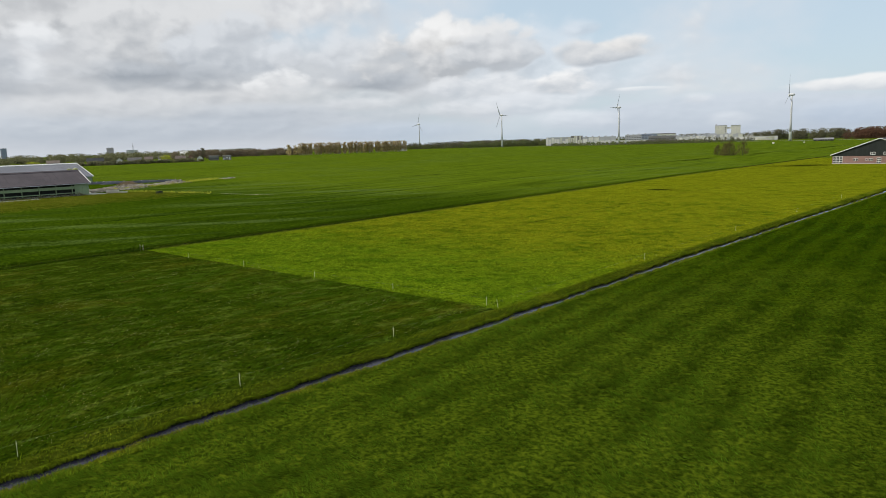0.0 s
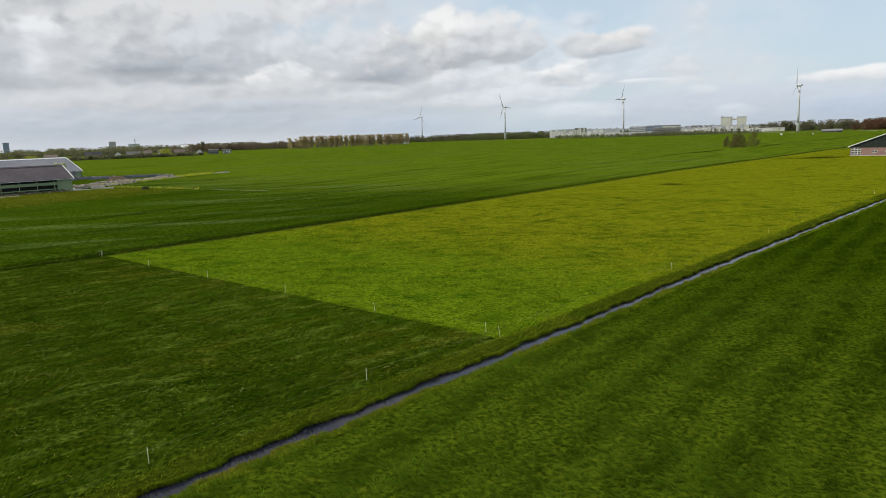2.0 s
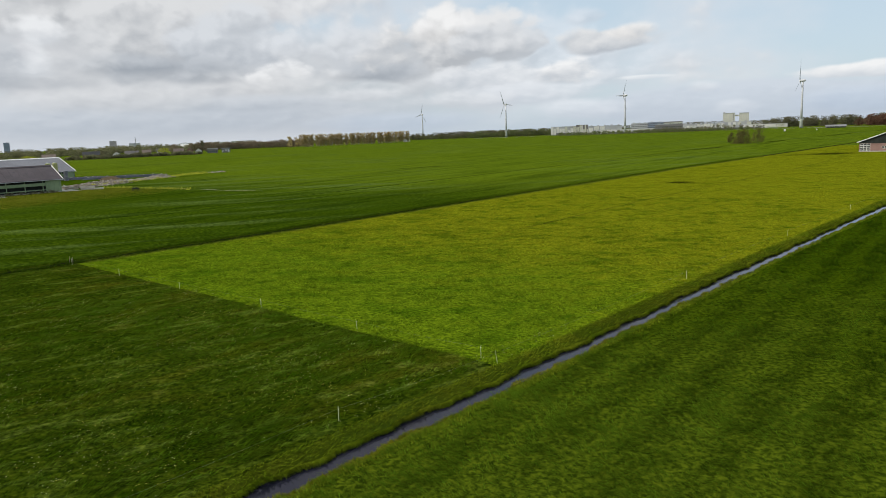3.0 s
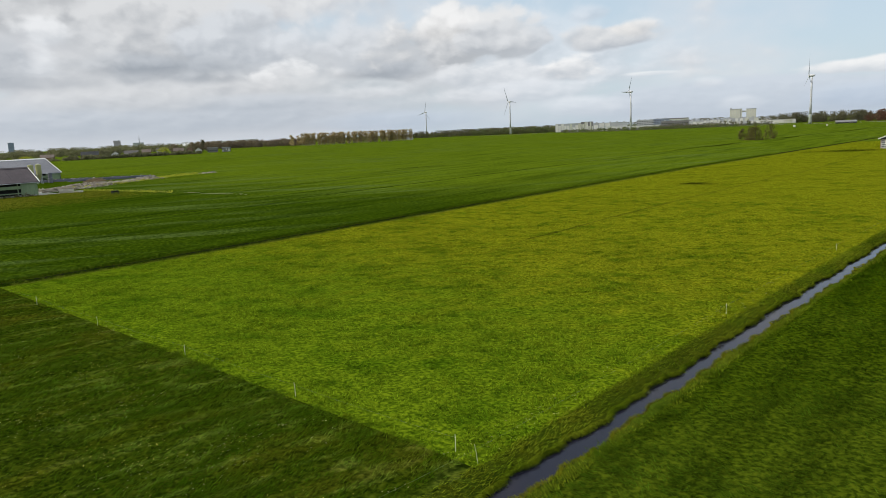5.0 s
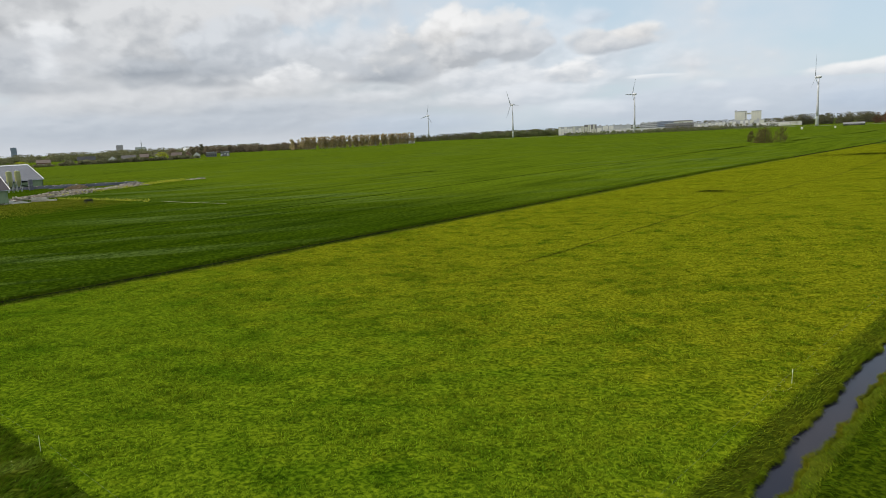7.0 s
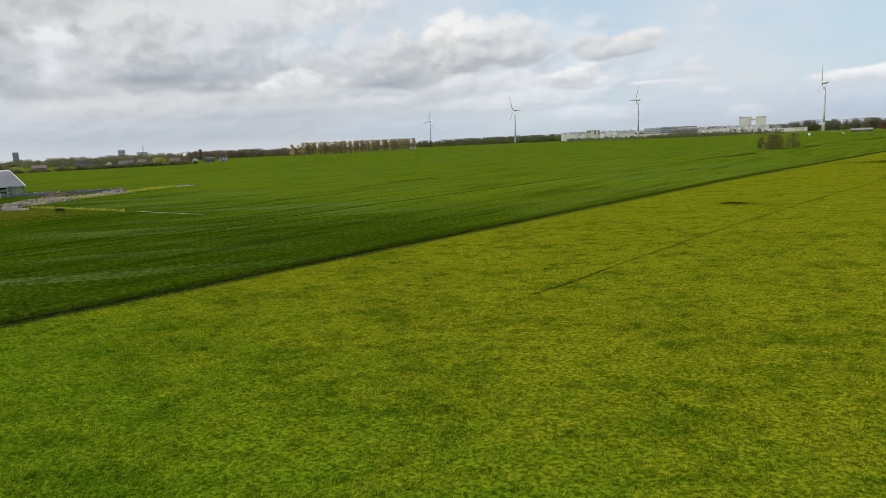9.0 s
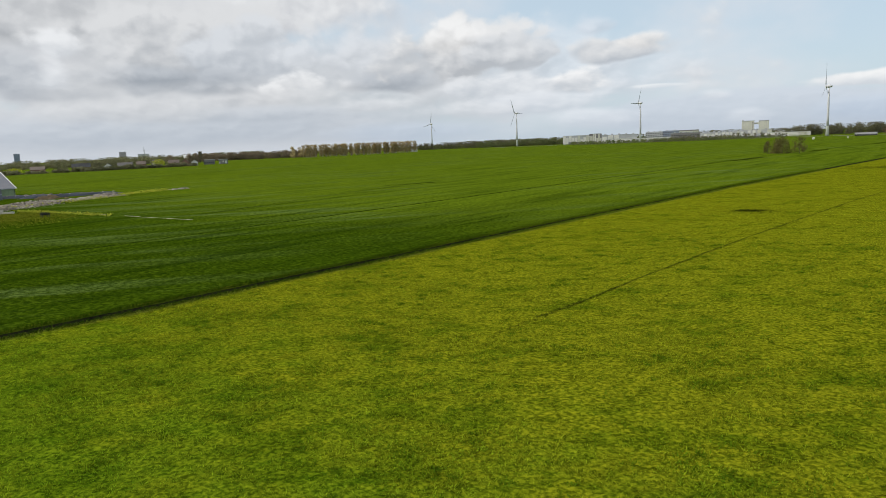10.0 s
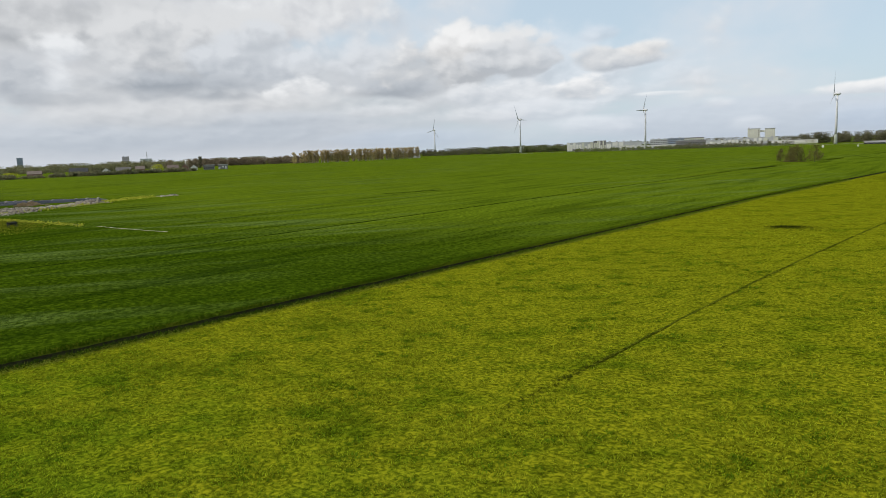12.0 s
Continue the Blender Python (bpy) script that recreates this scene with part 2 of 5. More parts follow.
def turf(name, low, high, tuft=3.0, patch=0.10, deep=0.42, wisp=0.35, streak=(0.35, 1, 1), turn=43.0, step=0.5, drift=None, bump=0.7, laid=None, blotches=()):
    """Grass seen from above: dark tuft hollows and pale tips, wisps, slow patches from low to high tone; laid: colour of wind-laid swaths."""
    mt = bpy.data.materials.new(name)
    mt.use_nodes = True
    k = Net(mt.node_tree)
    co = k.n("ShaderNodeTexCoord").outputs["Object"]
    mp = k.n("ShaderNodeMapping")
    k.put(mp.inputs["Vector"], co)
    mp.vector_type = "TEXTURE"
    mp.inputs["Rotation"].default_value = (0, 0, radians(turn))
    mp.inputs["Scale"].default_value = tuple(1 / v for v in streak)
    a = k.noise(mp.outputs[0], patch, 5.0, 0.6)
    # drift along y also carries the vignette painted into the far and tall fields
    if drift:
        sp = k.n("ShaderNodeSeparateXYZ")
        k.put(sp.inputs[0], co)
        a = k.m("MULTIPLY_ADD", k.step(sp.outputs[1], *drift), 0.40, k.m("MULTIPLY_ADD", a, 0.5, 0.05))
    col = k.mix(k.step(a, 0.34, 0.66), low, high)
    t = k.noise(co, tuft, 4.0, 0.62, 0.4)
    w = k.noise(mp.outputs[0], step, 4.0, 0.6, 0.3)
    v = k.m("MULTIPLY_ADD", k.step(t, 0.36, 0.66), 2 * deep, 1 - deep)
    v = k.m("MULTIPLY", v, k.m("MULTIPLY_ADD", k.step(w, 0.46, 0.70), -wisp, 1 + wisp * 0.35))
    for b in blotches:
        col = k.blotch(col, co, *b)
    if laid:
        lay = k.n("ShaderNodeMapping")
        k.put(lay.inputs["Vector"], co)
        lay.vector_type = "TEXTURE"
        lay.inputs["Rotation"].default_value = (0, 0, radians(54))
        lay.inputs["Scale"].default_value = (7.0, 1.0, 1.0)
        swath = k.m("MULTIPLY", k.step(k.noise(lay.outputs[0], 0.11, 5.0, 0.62, 0.4), 0.46, 0.72), k.step(k.noise(co, 0.012, 3.0), 0.38, 0.60))
        col = k.mix(k.m("MULTIPLY", swath, 0.8), col, laid)
    hsv = k.n("ShaderNodeHueSaturation")
    k.put(hsv.inputs["Color"], col)
    k.put(hsv.inputs["Value"], v)
    k.put(hsv.inputs["Hue"], k.m("MULTIPLY_ADD", v, -0.022, 0.522))
    bs = k.n("ShaderNodeBsdfPrincipled")
    k.put(bs.inputs["Base Color"], hsv.outputs[0])
    bs.inputs["Roughness"].default_value = 1.0
    bs.inputs["Specular IOR Level"].default_value = 0.0
    bp = k.n("ShaderNodeBump")
    bp.inputs["Strength"].default_value, bp.inputs["Distance"].default_value = bump, 0.12
    k.put(bp.inputs["Height"], t)
    k.put(bs.inputs["Normal"], bp.outputs[0])
    out = k.n("ShaderNodeOutputMaterial")
    k.put(out.inputs[0], bs.outputs[0])
    return mt


M = {}
# patches of other growth: scale, strength, colour factor, direction, length
LUSH = ((0.22, 0.8, (0.56, 0.70, 0.6), 43, 1.6), (1.1, 0.6, (0.55, 0.68, 0.6), 0, 1.0))
LAID = ((0.80, 0.9, (2.2, 1.95, 4.0), 80, 2.4), (0.16, 0.7, (1.5, 1.08, 1.2), 80, 1.6))
ROWS = ((0.35, 0.6, (1.45, 1.35, 1.6), 70, 2.2),)
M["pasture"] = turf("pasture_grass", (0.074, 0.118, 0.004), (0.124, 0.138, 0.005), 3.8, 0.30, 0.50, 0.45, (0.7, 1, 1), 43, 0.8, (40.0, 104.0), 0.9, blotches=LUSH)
M["meadow"] = turf("meadow_grass", (0.014, 0.027, 0.001), (0.030, 0.046, 0.003), 3.0, 0.22, 0.5, 0.4, (0.35, 1, 1), 80, 0.8, blotches=LAID)
# tall field darkens with y: vignette painted as a slow colour change
M["hay"] = turf("tall_field_grass", (0.026, 0.046, 0.001), (0.038, 0.058, 0.003), 3.4, 0.16, 0.50, 0.4, (0.5, 1, 1), 80, 0.7, (110.0, 20.0))
# far field darker at low y: lens falloff put into the grass colour
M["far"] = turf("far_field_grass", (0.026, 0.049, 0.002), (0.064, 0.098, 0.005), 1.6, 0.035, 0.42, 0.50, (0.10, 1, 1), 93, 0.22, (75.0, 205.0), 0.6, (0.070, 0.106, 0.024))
M["worn"] = turf("trodden_grass", (0.046, 0.062, 0.004), (0.066, 0.078, 0.005), 3.0, 0.3, 0.5, 0.4)
M["furrow"] = turf("furrow_grass", (0.014, 0.028, 0.002), (0.036, 0.060, 0.004), 2.0, 0.3, 0.4, 0.3)
M["bank"] = matter("bank_grass", ((0.045, 0.072, 0.005), (0.070, 0.085, 0.006), (0.022, 0.040, 0.003)), 0.25, 2.5, 1.0, 0.9, 0.15, spec=0.0)
M["mud"] = matter("ditch_mud", ((0.012, 0.012, 0.007), (0.020, 0.022, 0.009), (0.008, 0.008, 0.006)), 0.4, 4.0, 0.9, 0.8, 0.06, spec=0.0)


def make_water():
    mt = bpy.data.materials.new("ditch_water")
    mt.use_nodes = True
    k = Net(mt.node_tree)
    co = k.n("ShaderNodeTexCoord").outputs["Object"]
    bs = k.n("ShaderNodeBsdfPrincipled")
    bs.inputs["Base Color"].default_value = (0.012, 0.012, 0.022, 1)
    bs.inputs["Roughness"].default_value = 0.03
    bs.inputs["IOR"].default_value = 1.33
    bs.inputs["Specular IOR Level"].default_value = 0.28
    bp = k.n("ShaderNodeBump")
    bp.inputs["Strength"].default_value, bp.inputs["Distance"].default_value = 0.02, 0.01
    k.put(bp.inputs["Height"], k.noise(co, 2.0, 3.0))
    k.put(bs.inputs["Normal"], bp.outputs[0])
    out = k.n("ShaderNodeOutputMaterial")
    k.put(out.inputs[0], bs.outputs[0])
    return mt


M["water"] = make_water()


def blade_mat(name, cols, big, jitter, drift=None, stretch=(1, 1, 1), turn=0.0, fine=1.9, blotches=()):
    return matter(name, cols, big, fine, 0.9, 0.0, 0.0, stretch, turn, jitter=jitter, spec=0.0, thin=0.4, drift=drift, blotches=blotches)


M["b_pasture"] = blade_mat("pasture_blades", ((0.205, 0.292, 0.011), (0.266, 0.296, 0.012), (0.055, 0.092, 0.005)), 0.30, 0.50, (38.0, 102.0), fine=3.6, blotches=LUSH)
M["b_tuft"] = blade_mat("lush_tuft_blades", ((0.070, 0.130, 0.005), (0.100, 0.165, 0.007), (0.040, 0.085, 0.003)), 0.3, 0.5)
M["b_pale"] = blade_mat("pale_dry_blades", ((0.15, 0.19, 0.02), (0.21, 0.23, 0.03), (0.09, 0.12, 0.01)), 0.4, 0.4)
M["b_meadow"] = blade_mat("meadow_blades", ((0.036, 0.076, 0.002), (0.072, 0.116, 0.007), (0.022, 0.052, 0.001)), 0.95, 0.45, None, (0.40, 1, 1), 80, blotches=LAID)
# tall blades take the same painted darkening along y
M["b_hay"] = blade_mat("tall_grass_blades", ((0.062, 0.118, 0.004), (0.090, 0.152, 0.008), (0.030, 0.068, 0.002)), 0.14, 0.36, (110.0, 20.0), (0.35, 1, 1), 80, blotches=ROWS)
M["b_bank"] = blade_mat("bank_blades", ((0.115, 0.165, 0.007), (0.175, 0.205, 0.012), (0.052, 0.086, 0.004)), 0.3, 0.50)
M["b_fringe"] = blade_mat("fringe_blades", ((0.105, 0.125, 0.006), (0.165, 0.165, 0.010), (0.050, 0.066, 0.004)), 0.5, 0.45)
# these blades repeat the far field's painted falloff
M["b_far"] = blade_mat("far_blades", ((0.031, 0.062, 0.002), (0.086, 0.130, 0.006), (0.024, 0.052, 0.002)), 0.06, 0.22, (70.0, 190.0), (0.3, 1, 1), 60)
M["flower_w"] = matter("white_blossom", tones((0.50, 0.50, 0.20)), 2, 9, 0.9, 0, jitter=0.2)
M["flower_y"] = matter("yellow_blossom", tones((0.46, 0.40, 0.06)), 2, 9, 0.8, 0, jitter=0.15)
M["plastic"] = matter("white_plastic", tones((0.66, 0.68, 0.44)), 3, 20, 0.5, 0.1, 0.002)
M["wire"] = matter("fence_wire", tones((0.16, 0.20, 0.09)), 3, 30, 0.5, 0, metal=0.2)
M["tower"] = matter("painted_steel_grey", tones((0.55, 0.56, 0.58), 0.93, 1.05), 0.05, 0.8, 0.5, 0.02)
M["tower_green"] = matter("painted_steel_pale_green", tones((0.31, 0.34, 0.29), 0.93, 1.05), 0.05, 0.8, 0.45, 0.02)
M["roof_dark"] = matter("dark_fibre_cement", ((0.060, 0.050, 0.056), (0.085, 0.072, 0.078), (0.045, 0.040, 0.046)), 0.12, 1.5, 0.8, 0.2, 0.03)
M["roof_grey"] = matter("grey_fibre_cement", ((0.135, 0.14, 0.16), (0.175, 0.18, 0.20), (0.11, 0.115, 0.13)), 0.1, 1.4, 0.75, 0.2, 0.03)
M["roof_black"] = matter("black_roof_sheet", tones((0.035, 0.037, 0.040)), 0.2, 2.0, 0.6, 0.2, 0.03)
M["roof_tile"] = matter("brown_roof_tile", ((0.115, 0.090, 0.078), (0.150, 0.115, 0.098), (0.09, 0.075, 0.065)), 0.3, 2.0, 0.85, 0.2, 0.04, jitter=0.25)
M["roof_old"] = matter("old_grey_roof_tile", ((0.10, 0.095, 0.09), (0.14, 0.13, 0.125), (0.08, 0.075, 0.07)), 0.3, 2.0, 0.85, 0.2, 0.04)
M["trim"] = matter("white_painted_wood", tones((0.72, 0.72, 0.70), 0.9, 1.08), 0.6, 6, 0.5, 0.05, 0.01)
M["green_wood"] = matter("pale_green_boarding", ((0.20, 0.27, 0.15), (0.25, 0.32, 0.19), (0.16, 0.22, 0.12)), 0.3, 3, 0.7, 0.2, 0.02, (1, 1, 0.2))
# near-black tone stands for the shade inside the open barns
M["inside_shade"] = matter("barn_inside_shade", tones((0.018, 0.020, 0.018)), 0.5, 3, 0.9, 0.1)
M["brick_pink"] = matter("pink_brick", ((0.22, 0.130, 0.118), (0.27, 0.165, 0.150), (0.18, 0.11, 0.10)), 0.4, 5, 0.85, 0.2, 0.02, jitter=0.12)
M["gable_black"] = matter("black_gable_boarding", tones((0.018, 0.023, 0.021)), 0.4, 5, 0.7, 0.2, 0.02, (5, 5, 0.2))
M["concrete"] = matter("weathered_concrete", ((0.34, 0.33, 0.29), (0.44, 0.42, 0.37), (0.25, 0.25, 0.21)), 0.3, 3, 0.9, 0.4, 0.03, jitter=0.2)
M["rubble"] = matter("rubble_stone", ((0.24, 0.20, 0.155), (0.38, 0.34, 0.285), (0.10, 0.085, 0.065)), 0.4, 2.5, 0.9, 0.5, 0.08, jitter=0.62)
M["old_timber"] = matter("weathered_timber", ((0.20, 0.165, 0.12), (0.30, 0.26, 0.20), (0.12, 0.10, 0.075)), 0.5, 4, 0.9, 0.3, 0.03, jitter=0.3)
M["soil"] = matter("bare_soil", ((0.16, 0.11, 0.06), (0.22, 0.16, 0.09), (0.11, 0.08, 0.05)), 0.3, 2.5, 0.95, 0.5, 0.08)
M["silage"] = matter("black_silage_plastic", ((0.016, 0.020, 0.030), (0.030, 0.036, 0.052), (0.012, 0.014, 0.020)), 0.25, 2.0, 0.62, 0.4, 0.08, spec=0.15)
M["silo_poly"] = matter("yellow_green_polyester", tones((0.34, 0.34, 0.15), 0.85, 1.15), 0.4, 3, 0.45, 0.05)
M["steel"] = matter("galvanised_steel", tones((0.45, 0.46, 0.47)), 0.6, 6, 0.45, 0.05, metal=0.6)
M["black_steel"] = matter("black_painted_steel", tones((0.020, 0.020, 0.022)), 0.8, 6, 0.5, 0.05)
M["render_white"] = matter("off_white_render", tones((0.66, 0.65, 0.62), 0.9, 1.08), 0.08, 1.0, 0.8, 0.1, 0.02)
M["panel_grey"] = matter("grey_cladding", tones((0.42, 0.43, 0.45), 0.9, 1.08), 0.06, 0.8, 0.6, 0.1, 0.02)
M["panel_dark"] = matter("dark_cladding", tones((0.19, 0.185, 0.185), 0.9, 1.1), 0.06, 0.8, 0.6, 0.1, 0.02)
M["panel_cream"] = matter("cream_cladding", tones((0.54, 0.54, 0.46), 0.92, 1.08), 0.05, 0.7, 0.65, 0.1, 0.02)
M["brick_red"] = matter("red_brown_brick", ((0.20, 0.11, 0.085), (0.26, 0.15, 0.11), (0.16, 0.09, 0.07)), 0.2, 2, 0.85, 0.2, 0.02)
M["slate_blue"] = matter("blue_grey_tower_cladding", tones((0.22, 0.26, 0.33), 0.9, 1.1), 0.05, 0.6, 0.5, 0.1, 0.02)
M["tower_pink"] = matter("pinkish_grey_cladding", tones((0.40, 0.37, 0.39), 0.9, 1.1), 0.05, 0.6, 0.7, 0.1, 0.02)


def make_glass():
    mt = bpy.data.materials.new("window_glass")
    mt.use_nodes = True
    k = Net(mt.node_tree)
    bs = k.n("ShaderNodeBsdfPrincipled")
    co = k.n("ShaderNodeTexCoord").outputs["Object"]
    k.put(bs.inputs["Base Color"], k.mix(k.noise(co, 0.6), (0.05, 0.052, 0.055), (0.10, 0.10, 0.105)))
    bs.inputs["Roughness"].default_value = 0.06
    out = k.n("ShaderNodeOutputMaterial")
    k.put(out.inputs[0], bs.outputs[0])
    return mt


M["glass"] = make_glass()
M["bark"] = matter("bark", ((0.075, 0.060, 0.045), (0.11, 0.09, 0.07), (0.05, 0.042, 0.034)), 0.6, 5, 0.95, 0.5, 0.03, (1, 1, 0.25))
M["pale_bark"] = matter("pale_poplar_bark", ((0.40, 0.36, 0.28), (0.50, 0.46, 0.36), (0.26, 0.23, 0.18)), 0.5, 4, 0.9, 0.4, 0.03, (1, 1, 0.25))
LEAF = {
    "poplar": matter("budding_poplar_leaves", ((0.40, 0.31, 0.15), (0.48, 0.39, 0.19), (0.31, 0.27, 0.12)), 0.08, 0.6, 0.8, 0, spec=0.05, thin=0.45, jitter=0.4),
    "brown": matter("bare_brown_twigs", ((0.200, 0.160, 0.110), (0.250, 0.205, 0.140), (0.170, 0.145, 0.100)), 0.05, 0.5, 0.85, 0, spec=0.05, thin=0.4, jitter=0.35),
    "green": matter("spring_green_leaves", ((0.130, 0.160, 0.062), (0.185, 0.200, 0.080), (0.110, 0.125, 0.055)), 0.05, 0.5, 0.8, 0, spec=0.05, thin=0.4, jitter=0.4),
    "dark": matter("dark_olive_leaves", ((0.125, 0.124, 0.072), (0.170, 0.160, 0.092), (0.100, 0.094, 0.060)), 0.05, 0.5, 0.85, 0, spec=0.05, thin=0.4, jitter=0.4),
    "lime": matter("fresh_lime_leaves", ((0.33, 0.36, 0.04), (0.46, 0.46, 0.05), (0.22, 0.26, 0.03)), 0.1, 0.7, 0.8, 0, spec=0.05, thin=0.4, jitter=0.3),
    "olive": matter("pale_olive_leaves", ((0.150, 0.155, 0.080), (0.230, 0.225, 0.120), (0.120, 0.105, 0.070)), 0.03, 0.4, 0.85, 0, spec=0.05, thin=0.5, jitter=0.4),
    "red": matter("copper_red_leaves", ((0.135, 0.066, 0.046), (0.165, 0.088, 0.056), (0.100, 0.070, 0.046)), 0.04, 0.4, 0.85, 0, spec=0.05, thin=0.4, jitter=0.35),
    "willow": matter("willow_leaves", ((0.105, 0.090, 0.034), (0.145, 0.122, 0.045), (0.105, 0.075, 0.040)), 0.2, 1.2, 0.8, 0, spec=0.05, thin=0.3, jitter=0.4),
}


# ---- mesh helpers ----
def link_mesh(name, verts, faces, mats, index=None, smooth=False):
    me = bpy.data.meshes.new(name)
    me.from_pydata(verts, [], faces)
    for mt in mats:
        me.materials.append(mt)
    if index is not None:
        me.polygons.foreach_set("material_index", np.asarray(index, dtype=np.int32))
    if smooth:
        me.polygons.foreach_set("use_smooth", np.ones(len(me.polygons), dtype=bool))
    me.update()
    return me


def tri_mesh(name, pts, mats, index=None):
    """pts: (n, 3, 3) loose triangles."""
    n = len(pts)
    me = bpy.data.meshes.new(name)
    me.vertices.add(n * 3)
    me.vertices.foreach_set("co", np.ascontiguousarray(pts, dtype=np.float32).ravel())
    me.loops.add(n * 3)
    me.loops.foreach_set("vertex_index", np.arange(n * 3, dtype=np.int32))
    me.polygons.add(n)
    me.polygons.foreach_set("loop_start", np.arange(n, dtype=np.int32) * 3)
    for mt in mats:
        me.materials.append(mt)
    if index is not None:
        me.polygons.foreach_set("material_index", np.asarray(index, dtype=np.int32))
    me.update(calc_edges=True)
    return me


class Shape:
    """Collects plain solids into one mesh."""

    def __init__(self):
        self.v, self.f = [], []

    def poly(self, pts):
        i = len(self.v)
        self.v += [tuple(p) for p in pts]
        self.f.append(tuple(range(i, i + len(pts))))
        return self

    def box(self, x0, x1, y0, y1, z0, z1):
        i = len(self.v)
        self.v += [(x, y, z) for z in (z0, z1) for x, y in ((x0, y0), (x1, y0), (x1, y1), (x0, y1))]
        self.f += [tuple(i + j for j in q) for q in ((3, 2, 1, 0), (4, 5, 6, 7), (0, 1, 5, 4), (1, 2, 6, 5), (2, 3, 7, 6), (3, 0, 4, 7))]
        return self

    def prism(self, outline, y0, y1):
        """An outline in x, z drawn out along y."""
        i, n = len(self.v), len(outline)
        self.v += [(x, y0, z) for x, z in outline] + [(x, y1, z) for x, z in outline]
        self.f += [tuple(range(i, i + n)), tuple(range(i + 2 * n - 1, i + n - 1, -1))]
        self.f += [(i + j, i + n + j, i + n + (j + 1) % n, i + (j + 1) % n) for j in range(n)]
        return self

    def lathe(self, rings, sides=16, at=(0, 0, 0), squash=1.0):
        """rings: (radius, z)."""
        i = len(self.v)
        for r, z in rings:
            self.v += [(at[0] + r * math.cos(2 * math.pi * s / sides), at[1] + squash * r * math.sin(2 * math.pi * s / sides), at[2] + z) for s in range(sides)]
        for a in range(len(rings) - 1):
            for s in range(sides):
                p, q = i + a * sides + s, i + a * sides + (s + 1) % sides
                self.f.append((p, q, q + sides, p + sides))
        self.f.append(tuple(i + s for s in reversed(range(sides))))
        e = i + (len(rings) - 1) * sides
        self.f.append(tuple(e + s for s in range(sides)))
        return self

    def tube(self, pts, r, sides=6):
        pts = [Vector(p) for p in pts]
        rads = r if isinstance(r, (list, tuple)) else [r] * len(pts)
        i = len(self.v)
        for j, p in enumerate(pts):
            d = (pts[min(j + 1, len(pts) - 1)] - pts[max(j - 1, 0)]).normalized()
            a = d.orthogonal().normalized()
            b = d.cross(a)
            self.v += [tuple(p + rads[j] * (a * math.cos(2 * math.pi * s / sides) + b * math.sin(2 * math.pi * s / sides))) for s in range(sides)]
        for j in range(len(pts) - 1):
            for s in range(sides):
                p, q = i + j * sides + s, i + j * sides + (s + 1) % sides
                self.f.append((p, q, q + sides, p + sides))
        self.f.append(tuple(i + s for s in reversed(range(sides))))
        e = i + (len(pts) - 1) * sides
        self.f.append(tuple(e + s for s in range(sides)))
        return self


def part(name, shape, material, parent, label="", smooth=False):
    ob = new(name, link_mesh(name, shape.v, shape.f, [material], smooth=smooth))
    ob.parent = parent
    if label:
        tagged(ob, label)
    return ob


def thing(name, label, category, m=None, group="", kind=""):
    ob = new(name)
    ob.empty_display_size = 0.2
    if m is not None:
        ob.matrix_world = m
    return tagged(ob, label, category, group, kind)


def fbm(x, y, s, seed=0.0):
    """Cheap smooth noise for arrays, about -1 to 1."""
    out, amp = np.zeros_like(x), 1.0
    rs = np.random.RandomState(int(seed * 10) + 7)
    for o in range(4):
        for _ in range(3):
            a, p = rs.uniform(0, 2 * np.pi, 2)
            out = out + amp * np.sin((x * np.cos(a) + y * np.sin(a)) / s * (2.0 ** o) * rs.uniform(0.7, 1.4) + p)
        amp *= 0.55
    return out / 3.6


def grain(x, y, cell, seed):
    """Lattice noise for arrays, two octaves, about -1 to 1."""
    out = np.zeros_like(x)
    for o, amp in ((1.0, 0.7), (2.3, 0.4)):
        g = np.random.RandomState(seed + int(o * 10)).uniform(-1, 1, (512, 512))
        u, v = (x * 0.8 + y * 0.6) / cell * o, (y * 0.8 - x * 0.6) / cell * o
        i, j = np.floor(u).astype(int), np.floor(v).astype(int)
        a, b = u - i, v - j
        a, b = a * a * (3 - 2 * a), b * b * (3 - 2 * b)
        i0, j0, i1, j1 = i % 512, j % 512, (i + 1) % 512, (j + 1) % 512
        out = out + amp * (g[i0, j0] * (1 - a) * (1 - b) + g[i1, j0] * a * (1 - b) + g[i0, j1] * (1 - a) * b + g[i1, j1] * a * b)
    return out * 1.3


# ---- ground: one sheet with the ditches pressed into it ----
def far_ditch(y):
    return -102.2 - 0.040 * (min(max(y, 70.0), 230.0) - 70.0)


def trench(y):
    return -152.7 - 0.057 * (min(max(y, -40.0), 420.0) - 82.0)


def fence_y(x):
    return 45.8 + 0.03 * (x + 37.0)


def pasture_y(x):
    return fence_y(x) - 0.9


def ditch_shift(y):
    return -0.45 * min(max((y - 45.0) / 40.0, 0.0), 1.0)


def wobble(y, s):
    return 0.12 * math.sin(y * 0.61 + s) + 0.10 * math.sin(y * 1.43 + 2.1 * s) + 0.09 * math.sin(y * 3.1 + s * 0.7) + 0.08 * math.sin(y * 0.13 + s)


